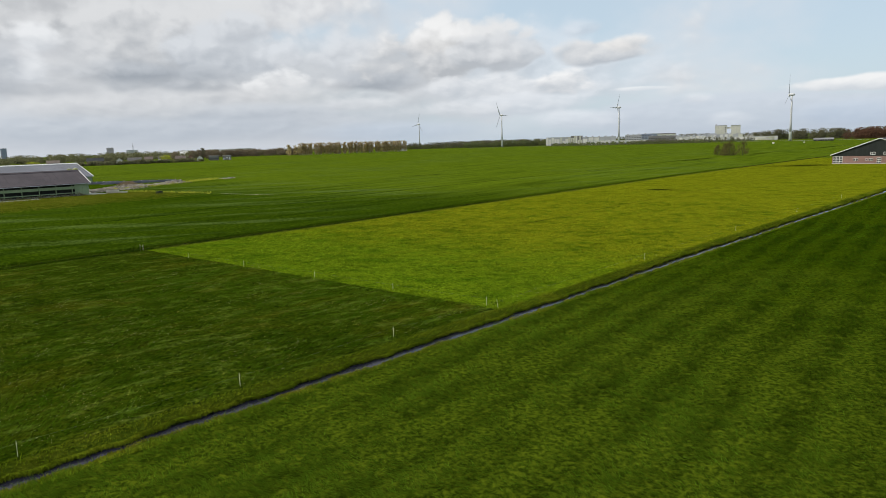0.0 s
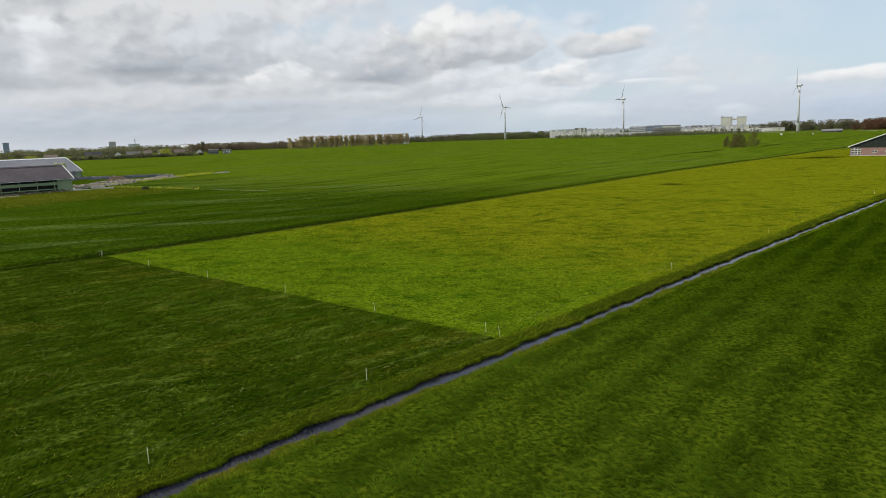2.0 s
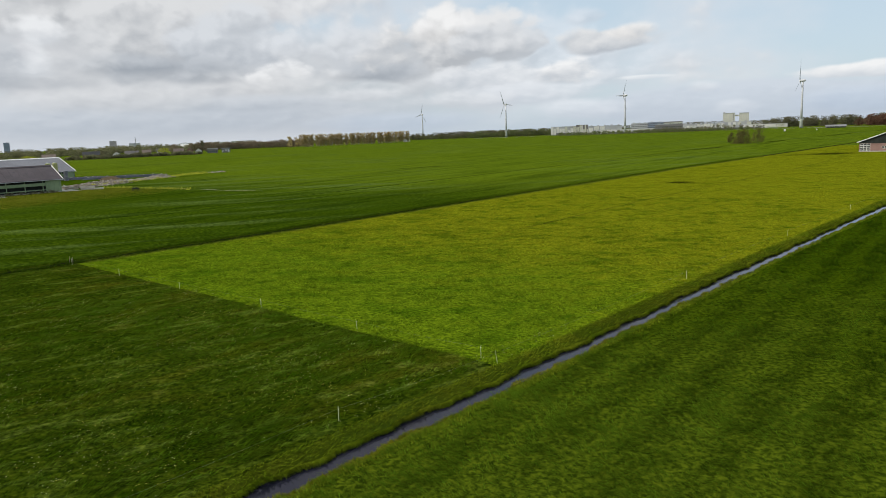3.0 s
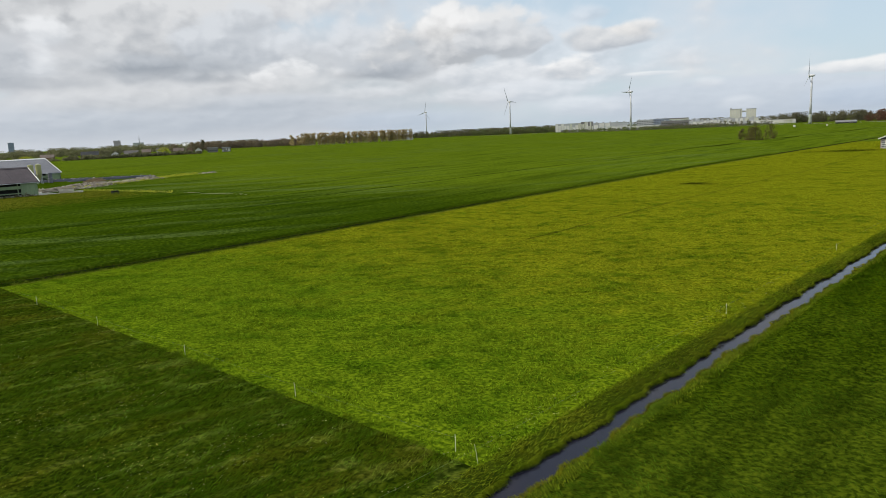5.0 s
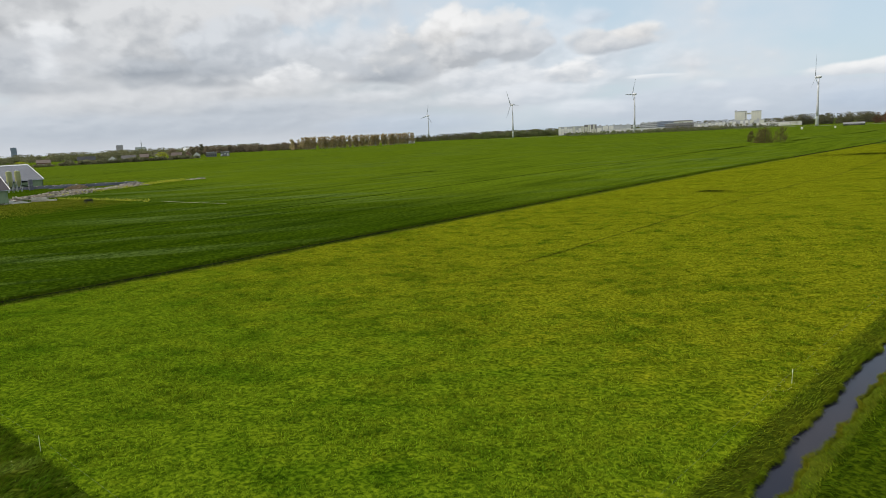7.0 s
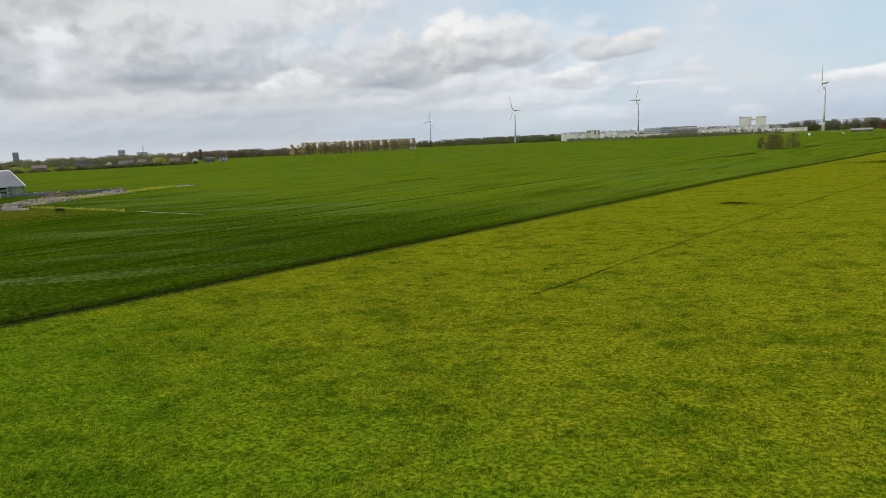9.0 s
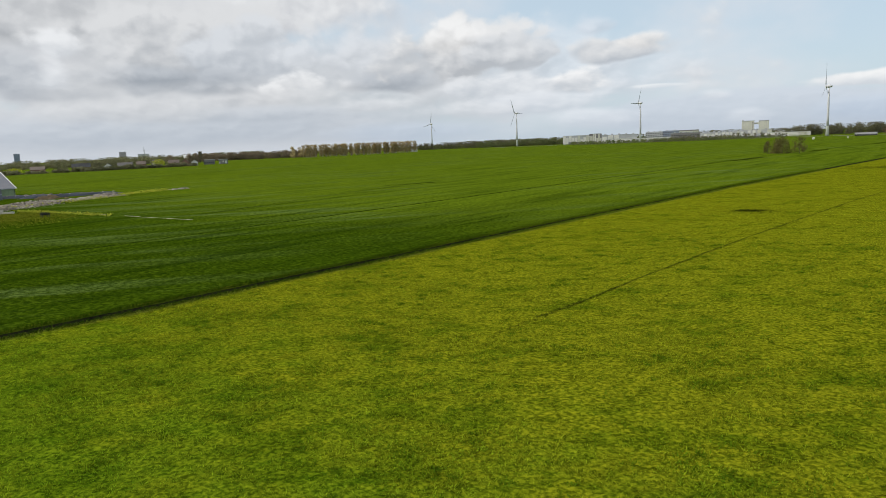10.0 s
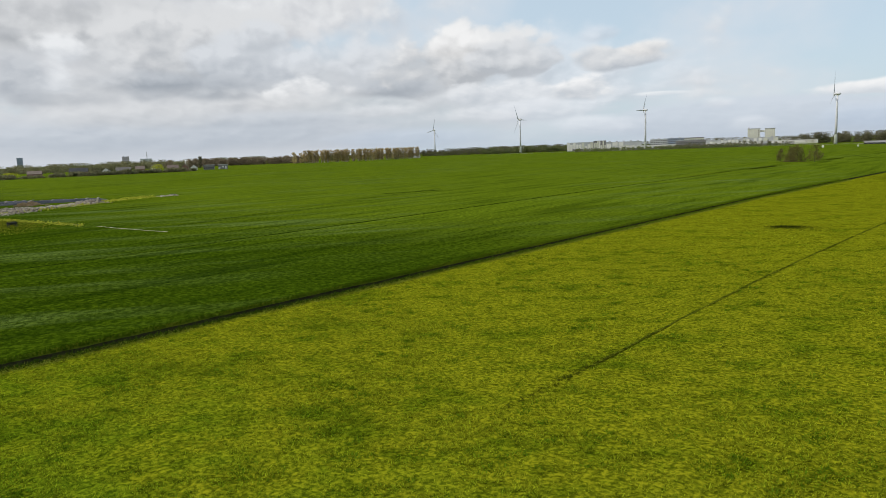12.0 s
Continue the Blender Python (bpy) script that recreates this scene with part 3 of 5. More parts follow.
def make_ground():
    cols = []                                  # (place along x at y, height, region to its right)
    for x in (-5000, -3600, -2600, -1900, -1400, -1100, -900, -740, -620, -520, -440, -380, -330, -290, -260, -235, -215, -200, -188, -176, -166):
        cols.append((lambda y, x=x: x, 0.0, 0))
    for dx, z, g in ((-0.7, 0, 6), (-0.30, -0.22, 6), (0.15, -0.22, 6), (0.45, 0, 0)):
        cols.append((lambda y, dx=dx: trench(y) + dx, z, g))
    for a in (0.2, 0.4, 0.6, 0.75, 0.88, 0.95):
        cols.append((lambda y, a=a: trench(y) * (1 - a) + far_ditch(y) * a, 0.0, 0))
    for dx, z, g in ((-2.0, 0.05, 3), (-0.9, -0.05, 5), (-0.5, -0.75, 5), (0.25, -0.75, 5), (0.65, -0.15, 3), (1.3, 0.0, 1)):
        cols.append((lambda y, dx=dx: far_ditch(y) + dx + (0.5 * wobble(y, 4.0) if abs(dx) < 1 else 0), z, g))
    for i in range(1, 24):
        cols.append((lambda y, a=i / 24: (far_ditch(y) + 1.3) * (1 - a) - 37.2 * a, 0.0, 1))
    for x, z, g, s in ((-37.2, 0.0, 1, 0), (-35.9, -0.02, 3, 0), (-34.66, -0.12, 3, 1), (-34.54, -0.50, 5, 1), (-34.35, -0.80, 5, 1), (-33.6, -0.80, 5, 2.5),
                       (-33.34, -0.46, 3, 2.5), (-33.10, -0.14, 3, 2.5), (-32.5, -0.03, 4, 0), (-31.6, 0.0, 4, 0)):
        cols.append((lambda y, x=x, s=s: x + ditch_shift(y) + (wobble(y, s) if s else 0), z, g))
    for x in (-30, -28, -25, -22, -19, -16, -13, -10, -6, 0, 8, 18, 30, 50, 90, 160, 300, 600, 1200, 2400, 5000):
        cols.append((lambda y, x=x: x, 0.0, 4))
    rows = [-5000, -2500, -1200, -600, -300, -150, -80, -40, -20] + [-10 + 0.5 * i for i in range(280)]
    rows += [130 + 2 * i for i in range(60)] + [250, 262, 276, 292, 310, 326, 340, 356, 380, 410, 450, 500, 560, 640, 740, 860, 1000, 1200, 1500, 1900, 2500, 3400, 5000]
    seam = min(range(len(rows)), key=lambda i: abs(rows[i] - 45.0))
    nc = len(cols)
    xs = np.array([[c[0](y) for c in cols] for y in rows])
    ys = np.array([[float(y)] * nc for y in rows])
    zs = np.array([[c[1] for c in cols] for y in rows])
    for i in range(seam - 6, seam + 7):        # rows near the pasture's fence follow it
        w = 1 - abs(i - seam) / 7
        ys[i] += w * np.array([min(max(pasture_y(x) - 45.0, -2.9), 0.9) for x in xs[i]])
    zs = np.where((xs < -90) & (ys > 240), zs * np.clip((330 - ys) / 90, 0, 1), zs)   # the far ditch peters out
    near = np.exp(-((xs + 50) / 120) ** 2)
    zs = zs + near * 0.05 * fbm(xs, ys, 2.2, 1)
    verts = np.stack([xs, ys, zs], -1).reshape(-1, 3)
    faces, index = [], []
    for i in range(len(rows) - 1):
        for j in range(nc - 1):
            a = i * nc + j
            faces.append((a, a + 1, a + nc + 1, a + nc))
            g = cols[j][2]
            if g == 1 and i < seam:
                g = 2
            if g == 1 and rows[i] >= 410:
                g = 0
            index.append(g)
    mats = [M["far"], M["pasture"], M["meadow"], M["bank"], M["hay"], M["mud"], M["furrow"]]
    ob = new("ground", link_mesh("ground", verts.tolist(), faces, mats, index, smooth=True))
    tagged(ob, "flat green meadow land with drainage ditches cut into it", "ground", kind="structure")


make_ground()


def water_strip(name, label, pts, width, z):
    s = Shape()
    for a, b in zip(pts[:-1], pts[1:]):
        d = (Vector(b) - Vector(a)).normalized() * width / 2
        n = Vector((-d.y, d.x))
        s.poly([(a[0] - n.x, a[1] - n.y, z), (b[0] - n.x, b[1] - n.y, z), (b[0] + n.x, b[1] + n.y, z), (a[0] + n.x, a[1] + n.y, z)][::-1])
    ob = new(name, link_mesh(name, s.v, s.f, [M["water"]]))
    return tagged(ob, label, "water", kind="structure")


water_strip("water", "still dark ditch water reflecting the cloudy sky", [(-34.2, y) for y in (-300, -50, 0, 50, 100, 200, 420)], 3.0, -0.32)

# ---- grass: loose blades ----
rng = np.random.RandomState(11)


def blades(name, label, x, y, z, length, width, lay, mat, stand=0.55, least=0.1):
    """One blade a point: a bent, tapering triangle that leans along lay (radians)."""
    n = len(x)
    l = length * rng.uniform(0.6, 1.4, n)
    w = width * rng.uniform(0.7, 1.3, n)
    th = lay + rng.normal(0, 0.5, n)
    tilt = np.clip(rng.normal(stand, 0.25, n), least, 1.4)
    base = np.stack([x, y, z], -1)
    side = np.stack([-np.sin(th), np.cos(th), np.zeros(n)], -1) * (w / 2)[:, None]
    tip = base + np.stack([np.cos(th) * np.cos(tilt) * l, np.sin(th) * np.cos(tilt) * l, np.sin(tilt) * l], -1)
    pts = np.stack([base - side, base + side, tip], 1)
    ob = new(name, tri_mesh(name, pts, [mat]))
    return tagged(ob, label, "grass", kind="stuff")


def scatter(n, x0, x1, y0, y1, bunch=1, spread=0.15):
    """Random places; bunch: how many stand together in a tuft."""
    m = n // bunch
    cx, cy = np.repeat(rng.uniform(x0, x1, m), bunch), np.repeat(rng.uniform(y0, y1, m), bunch)
    if bunch > 1:
        w = np.repeat(rng.uniform(0.5, 1.5, m), bunch) * spread
        cx, cy = cx + rng.normal(0, 1, m * bunch) * w, cy + rng.normal(0, 1, m * bunch) * w
    return cx, cy


def inside_pasture(x, y):
    edge = -102.2 - 0.040 * (np.clip(y, 70, 230) - 70) + 1.5
    return (x > edge) & (y > 44.9 + 0.03 * (x + 37.0) + 0.12 * np.sin(x * 1.7) + 0.08 * np.sin(x * 4.1))


def grow():
    # pasture: denser close to the flight line
    xs, ys = [], []
    for n, box in ((780000, (-108, -36, 43, 210)), (330000, (-100, -36, 43, 100))):
        x, y = scatter(n, *box, 8, 0.09)
        xs.append(x), ys.append(y)
    x, y = np.concatenate(xs), np.concatenate(ys)
    tuft = fbm(x, y, 1.6, 2)
    relief = grain(x, y, 0.55, 22)
    keep = inside_pasture(x, y) & (relief + rng.uniform(-0.6, 0.6, len(x)) > -0.6) & (rng.uniform(0, 1, len(x)) > np.clip((y - 80) / 130, 0, 1) ** 0.8)
    x, y, tuft, relief = x[keep], y[keep], tuft[keep], relief[keep]
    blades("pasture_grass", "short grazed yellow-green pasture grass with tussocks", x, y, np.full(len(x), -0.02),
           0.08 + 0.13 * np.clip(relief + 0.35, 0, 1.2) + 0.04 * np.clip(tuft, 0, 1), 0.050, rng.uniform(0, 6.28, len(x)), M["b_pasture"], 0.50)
    # lusher tufts that the herd leaves standing
    m = 1100
    cx, cy = rng.uniform(-100, -37.5, m), 44 + 100 * rng.uniform(0, 1, m) ** 1.2
    wide = rng.uniform(0.12, 0.55, m)
    which = rng.randint(0, m, 80000)
    x, y = cx[which] + rng.normal(0, 1, len(which)) * wide[which], cy[which] + rng.normal(0, 1, len(which)) * wide[which]
    keep = inside_pasture(x, y)
    x, y, which = x[keep], y[keep], which[keep]
    blades("lush_tufts", "darker lush tufts left ungrazed in the pasture", x, y, np.full(len(x), -0.02), 0.13 + 0.18 * wide[which], 0.055, rng.uniform(0, 6.28, len(x)), M["b_tuft"], 0.55)
    # uncut meadow in front of the fence
    xs, ys = [], []
    for n, box in ((330000, (-75, -36.8, 2, 46)), (130000, (-103, -70, 2, 46))):
        x, y = scatter(n, *box, 12, 0.20)
        xs.append(x), ys.append(y)
    x, y = np.concatenate(xs), np.concatenate(ys)
    tuft = fbm(x * 1.0, y * 2.2, 2.4, 4)
    keep = ~inside_pasture(x, y) & (tuft + rng.uniform(-0.9, 0.9, len(x)) > -0.9) & (grain(x, y, 0.6, 41) + rng.uniform(-0.4, 0.4, len(x)) > -0.4)
    x, y, tuft = x[keep], y[keep], tuft[keep]
    blades("meadow_grass", "tall dark green uncut meadow grass laid by the wind", x, y, np.full(len(x), -0.02),
           0.25 + 0.14 * np.clip(tuft, 0, 1), 0.046, 1.30 + 0.5 * fbm(x, y, 6.0, 5), M["b_meadow"], 0.30)
    # tall field beyond the ditch
    xs, ys = [], []
    for n, box in ((420000, (-32.7, 2, 2, 62)), (40000, (2, 14, 30, 62)), (210000, (-32.7, 16, 62, 120)), (110000, (-32, 40, 120, 230))):
        x, y = scatter(n, *box, 12, 0.20)
        xs.append(x), ys.append(y)
    x, y = np.concatenate(xs), np.concatenate(ys)
    row = np.sin((x + 0.10 * y + 0.5 * fbm(x, y, 9.0, 16)) * 2 * np.pi / 3.4)
    tuft = fbm(x * 1.6, y * 0.9, 2.0, 6) + 0.9 * row
    keep = (tuft + rng.uniform(-0.9, 0.9, len(x)) > -0.9) & (grain(x, y, 0.5, 31) + rng.uniform(-0.4, 0.4, len(x)) > -0.35)
    x, y, tuft, row = x[keep], y[keep], tuft[keep], row[keep]
    blades("field_grass", "dense tall green field grass swept by the wind", x, y, np.full(len(x), -0.02),
           0.34 + 0.14 * np.clip(tuft, -0.5, 1), 0.030 + 0.0010 * np.maximum(y - 62, 0), 3.8 + 0.6 * row + 0.4 * fbm(x, y, 5.0, 7), M["b_hay"], 0.42)
    # banks of the ditch
    x, y = scatter(80000, -36.1, -31.9, 3, 190)
    keep = (x < -34.58) | ((x > -32.95) & (x < -32.2 + 0.3 * fbm(x, y, 0.8, 17)))
    x, y = x[keep], y[keep]
    d = np.minimum(np.abs(x + 34.55), np.abs(x + 33.1))
    z = -0.16 * np.clip(1 - d / 0.9, 0, 1)
    lean = np.where(x < -34.2, 0.2, 3.0)
    left = x < -34.2
    x = x - 0.45 * np.clip((y - 45) / 40, 0, 1)
    blades("bank_grass", "rough yellowish grass hanging over the ditch banks", x, y, z, np.where(left, 0.24, 0.18), 0.055, lean + 0.8 * fbm(x, y, 3.0, 8), M["b_bank"], 0.6)
    y = rng.uniform(3, 190, 26000)
    x = np.array([-34.62 + ditch_shift(v) + wobble(v, 1) for v in y]) + rng.uniform(-0.12, 0.03, len(y))
    blades("overhanging_grass", "long grass drooping over the water's edge", x, y, np.full(len(y), -0.10), 0.34, 0.04, 0.1 + 0.8 * fbm(x, y, 1.2, 15), M["b_bank"], -0.55, -1.2)
    y = rng.uniform(3, 190, 20000)
    x = np.array([-33.12 + ditch_shift(v) + wobble(v, 2.5) for v in y]) + rng.uniform(-0.05, 0.15, len(y))
    blades("overhanging_grass", "olive grass fringe leaning over the ditch water", x, y, np.full(len(y), -0.12), 0.22, 0.045, 3.1 + 0.9 * fbm(x, y, 1.2, 18), M["b_fringe"], 0.1, -0.9)
    # edge of the far ditch
    x, y = scatter(60000, -2.2, 1.6, 20, 300)
    bed = (x > -0.95) & (x < 0.6) & (rng.uniform(0, 1, len(x)) > 0.18)
    x, y = x[~bed], y[~bed]
    x = x + np.array([far_ditch(v) for v in y])
    blades("ditch_edge_grass", "rough dark grass along a narrow field ditch", x, y, np.where(np.abs(x - np.array([far_ditch(v) for v in y]) + 0.1) < 0.6, -0.5, -0.02),
           0.45, 0.07, 0.3 + rng.uniform(-1, 1, len(x)), M["b_far"], 0.7)
    # far lush field, nearest stretch
    x, y = scatter(150000, -140, -104, 20, 200, 6, 0.22)
    keep = x < -104 - 0.04 * (np.clip(y, 70, 230) - 70)
    x, y = x[keep], y[keep]
    blades("lush_grass", "dense dark green grass of the neighbouring field", x, y, np.full(len(x), -0.02), 0.26, 0.045, 0.4 + 1.0 * fbm(x, y, 7.0, 9), M["b_far"], 0.5)
    x, y = scatter(26000, 0.9, 2.3, 44, 300)
    x = x + np.array([far_ditch(v) for v in y])
    blades("ditch_bank_grass", "yellowish rough grass along the pasture's ditch edge", x, y, np.full(len(x), -0.02), 0.30, 0.05, rng.uniform(0, 6.28, len(x)), M["b_pale"], 0.5)


grow()


def flowers(name, label, n, box, mat, size, clump, seed):
    x, y = scatter(n, *box)
    keep = fbm(x, y, clump, seed) + rng.uniform(-0.3, 0.3, n) > 0.25
    x, y = x[keep], y[keep]
    z = rng.uniform(0.25, 0.45, len(x))
    tris = []
    for k in range(4):
        a = k * math.pi / 2
        p = np.stack([x, y, z + 0.02], -1)
        q = np.stack([x + size * math.cos(a), y + size * math.sin(a), z], -1)
        r = np.stack([x + size * math.cos(a + math.pi / 2), y + size * math.sin(a + math.pi / 2), z], -1)
        tris.append(np.stack([p, q, r], 1))
    # stems
    tris.append(np.stack([np.stack([x - 0.01, y, z * 0], -1), np.stack([x + 0.01, y, z * 0], -1), np.stack([x, y, z], -1)], 1))
    idx = np.concatenate([np.zeros(4 * len(x)), np.ones(len(x))]).astype(np.int32)
    ob = new(name, tri_mesh(name, np.concatenate(tris), [mat, M["b_meadow"]], idx))
    tagged(ob, label, "wildflowers", kind="stuff")


flowers("dandelion_clocks", "scattered pale dandelion clocks in the tall meadow", 5200, (-80, -37, 6, 44), M["flower_w"], 0.025, 1.6, 12)
flowers("buttercups", "patches of small yellow flowers in the meadow", 4600, (-70, -37, 6, 40), M["flower_y"], 0.028, 1.4, 13)
flowers("bank_flowers", "white umbel flower heads along the ditch bank", 420, (-37.6, -35.8, 8, 90), M["flower_w"], 0.026, 2.5, 14)


# ---- electric fences ----
def fence(name, label, posts, lean=()):
    f = thing(name, label, "fence", pose(0, 0, 0))
    for i, (x, y) in enumerate(posts):
        s = Shape()
        dx = lean[i] if i < len(lean) else 0.02 * math.sin(7.3 * i)
        s.tube([(x, y, -0.15), (x + dx * 0.5, y, 0.4), (x + dx, y, 0.80)], [0.015, 0.014, 0.011], 6)
        s.box(x + dx * 0.8 - 0.025, x + dx * 0.8 + 0.025, y - 0.02, y + 0.02, 0.64, 0.67)
        part("post", s, M["plastic"], f)
    s = Shape()
    for (xa, ya), (xb, yb) in zip(posts[:-1], posts[1:]):
        line = [(xa + (xb - xa) * k / 6, ya + (yb - ya) * k / 6, 0.66 - 0.08 * math.sin(math.pi * k / 6)) for k in range(7)]
        s.tube(line, 0.003, 4)
    part("wire", s, M["wire"], f, "thin pale electric wire")
    return f


fence("electric_fence", "white plastic posts carrying a thin wire beside the ditch",
      [(-36.3, y) for y in (-16.5, -4.2, 8.2)] + [(-36.5, 20.4), (-36.9, 33.6), (-36.1, 45.3)], lean=(0.02, -0.02, 0.02, -0.03, 0.02, -0.17))
fence("electric_fence", "white plastic posts dividing the pasture from the uncut meadow",
      [(-37.6, 45.5), (-49.0, 44.8), (-61.4, 44.4), (-74.8, 43.6), (-87.7, 42.9), (-100.5, 42.3)], lean=(0.01, -0.08))
fence("electric_fence", "white plastic posts along the pasture side of the ditch",
      [(-36.1, 45.3), (-36.9, 73.9), (-37.3, 103.5), (-37.4, 133), (-37.6, 164)], lean=(-0.17,))


def field_gate():
    g = thing("field_gate", "slim pale posts with a thin rail at the pasture corner", "gate", pose(-101.6, 42.6, 0))
    for dx in (-0.55, 0.55):
        part("post", Shape().tube([(dx, 0, -0.1), (dx, 0, 0.45), (dx + 0.02, 0, 0.85)], 0.032, 6), M["old_timber"], g)
    part("rail", Shape().tube([(-0.55, 0, 0.62), (0.0, 0, 0.58), (0.55, 0, 0.62)], 0.012, 5), M["wire"], g)


field_gate()


# ---- wind turbines ----
def turbine(x, y, turn, start, label):
    t = thing("wind_turbine", label, "wind turbine", pose(x, y, 0, 0, 0, turn), group="wind turbines on the plain")
    part("tower", Shape().lathe([(1.95 - 0.012 * z, z) for z in (14, 30, 50, 70.2)], 20), M["tower"], t, smooth=True)
    part("tower_base", Shape().lathe([(2.35, 0), (2.25, 3), (2.05, 9), (1.95, 14.0)], 20), M["tower_green"], t, "pale green tower foot", smooth=True)
    nac = Shape().tube([(3.1, 0, 72), (2.6, 0, 72), (1.2, 0, 72), (-1.2, 0, 72), (-3.4, 0, 72), (-4.4, 0, 72)], [1.0, 1.8, 2.2, 2.2, 1.6, 0.5], 14)
    part("nacelle", nac, M["tower"], t, smooth=True)
    hub = Shape().tube([(3.0, 0, 72), (3.8, 0, 72), (4.8, 0, 72), (5.5, 0, 72)], [1.7, 1.75, 1.3, 0.3], 14)
    hub = part("hub", hub, M["tower"], t, smooth=True)
    for k in range(3):
        a = radians(start + 120 * k)
        s = Shape()
        ring = []
        for r, chord, thick, tw in ((1.0, 1.3, 1.2, 30), (4.0, 2.6, 0.9, 22), (9, 2.3, 0.55, 12), (18, 1.6, 0.3, 6), (27, 1.0, 0.18, 2), (33.0, 0.5, 0.1, 0), (34.2, 0.15, 0.05, 0)):
            c, sn = math.cos(radians(tw)), math.sin(radians(tw))
            for u, v in ((-0.35, 0), (-0.1, 0.5), (0.3, 0.3), (0.65, 0), (0.3, -0.2), (-0.1, -0.5)):
                p, q = u * chord * c - v * thick * sn, u * chord * sn + v * thick * c
                ring.append((4.2 + q, p * math.cos(a) - r * math.sin(a), 72 + p * math.sin(a) + r * math.cos(a)))
        s.v = ring
        s.f = [(i * 6 + j, i * 6 + (j + 1) % 6, i * 6 + 6 + (j + 1) % 6, i * 6 + 6 + j) for i in range(6) for j in range(6)]
        s.f += [tuple(range(5, -1, -1)), tuple(range(36, 42))]
        part("blade", s, M["tower"], t, smooth=True)
    return t


turbine(-1513, 1514, 185.8, 15, "grey three-bladed wind turbine far off behind woodland")
turbine(-990, 1258, 185.8, -28, "grey three-bladed wind turbine beside a hedge of trees")
turbine(-686, 1244, 185.8, 28, "grey three-bladed wind turbine before industrial halls")
turbine(-352, 1185, 185.8, 2, "tall grey wind turbine with pale green foot by a ditch")


# ---- trees ----
def crown_tris(h, w, low, n, seed, shape="round", size=0.7):
    """Loose leaf clumps in lumps inside a crown of height h and width w that starts at height low."""
    rs = np.random.RandomState(seed)
    lumps = max(5, int(n / 26))
    f = rs.uniform(0, 1, lumps)
    if shape == "column":
        rad = w / 2 * (0.55 + 0.45 * np.sin(np.pi * np.clip(f * 0.9 + 0.08, 0, 1)))
    elif shape == "droop":
        rad = w / 2 * np.sqrt(np.clip(1.05 - f ** 2, 0, 1))
    else:
        rad = w / 2 * np.sqrt(np.clip(1 - (2 * f - 0.9) ** 2 * 0.9, 0.05, 1))
    a = rs.uniform(0, 2 * np.pi, lumps)
    r = rad * np.sqrt(rs.uniform(0.1, 1, lumps))
    cx = np.stack([r * np.cos(a), r * np.sin(a), low + f * (h - low) * 0.94], -1)
    which = rs.randint(0, lumps, n)
    lr = (0.16 + 0.12 * rs.uniform(0, 1, lumps)) * w
    off = rs.normal(0, 0.55, (n, 3)) * lr[which][:, None]
    if shape == "droop":
        off[:, 2] = off[:, 2] * 1.2 - 0.1 * w * rs.uniform(0, 1, n)
    c = cx[which] + off
    c[:, 2] = np.clip(c[:, 2], low * 0.5, h)
    s = size * rs.uniform(0.6, 1.4, n)
    tri = c[:, None, :] + rs.normal(0, 0.55, (n, 3, 3)) * s[:, None, None]
    return tri


def limb_shape(h, w, low, seed):
    rs = np.random.RandomState(seed)
    s = Shape()
    r = max(0.10, h * 0.016)
    s.tube([(0, 0, -0.2), (0.02 * w, 0, low), (0.0, 0.03 * w, h * 0.6), (0.04 * w, 0, h * 0.88)], [r * 1.25, r, r * 0.6, r * 0.15], 7)
    for i in range(6):
        a, z = rs.uniform(0, 6.28), rs.uniform(low * 0.8, h * 0.6)
        e = w * rs.uniform(0.22, 0.42)
        s.tube([(0, 0, z), (e * 0.5 * math.cos(a), e * 0.5 * math.sin(a), z + h * 0.10), (e * math.cos(a), e * math.sin(a), z + h * 0.22)], [r * 0.5, r * 0.3, r * 0.1], 5)
    return s


def tree(name, label, category, h, w, low, n, seed, leaf, shape="round", size=0.7, at=(0, 0), group="", bark="bark"):
    t = thing(name, label, category, pose(at[0], at[1], 0, 0, 0, seed * 37 % 360), group=group)
    part("trunk", limb_shape(h, w, low, seed), M[bark], t)
    c = new("crown", tri_mesh("crown", crown_tris(h, w, low, n, seed, shape, size), [LEAF[leaf]]))
    c.parent = t
    return t


def row_of(t0, pts, scales):
    for i, ((x, y), s) in enumerate(zip(pts, scales)):
        c = copy_thing(t0, Matrix.LocRotScale((x, y, 0), Euler((0, 0, i * 2.4)), (s[0], s[0], s[1])))


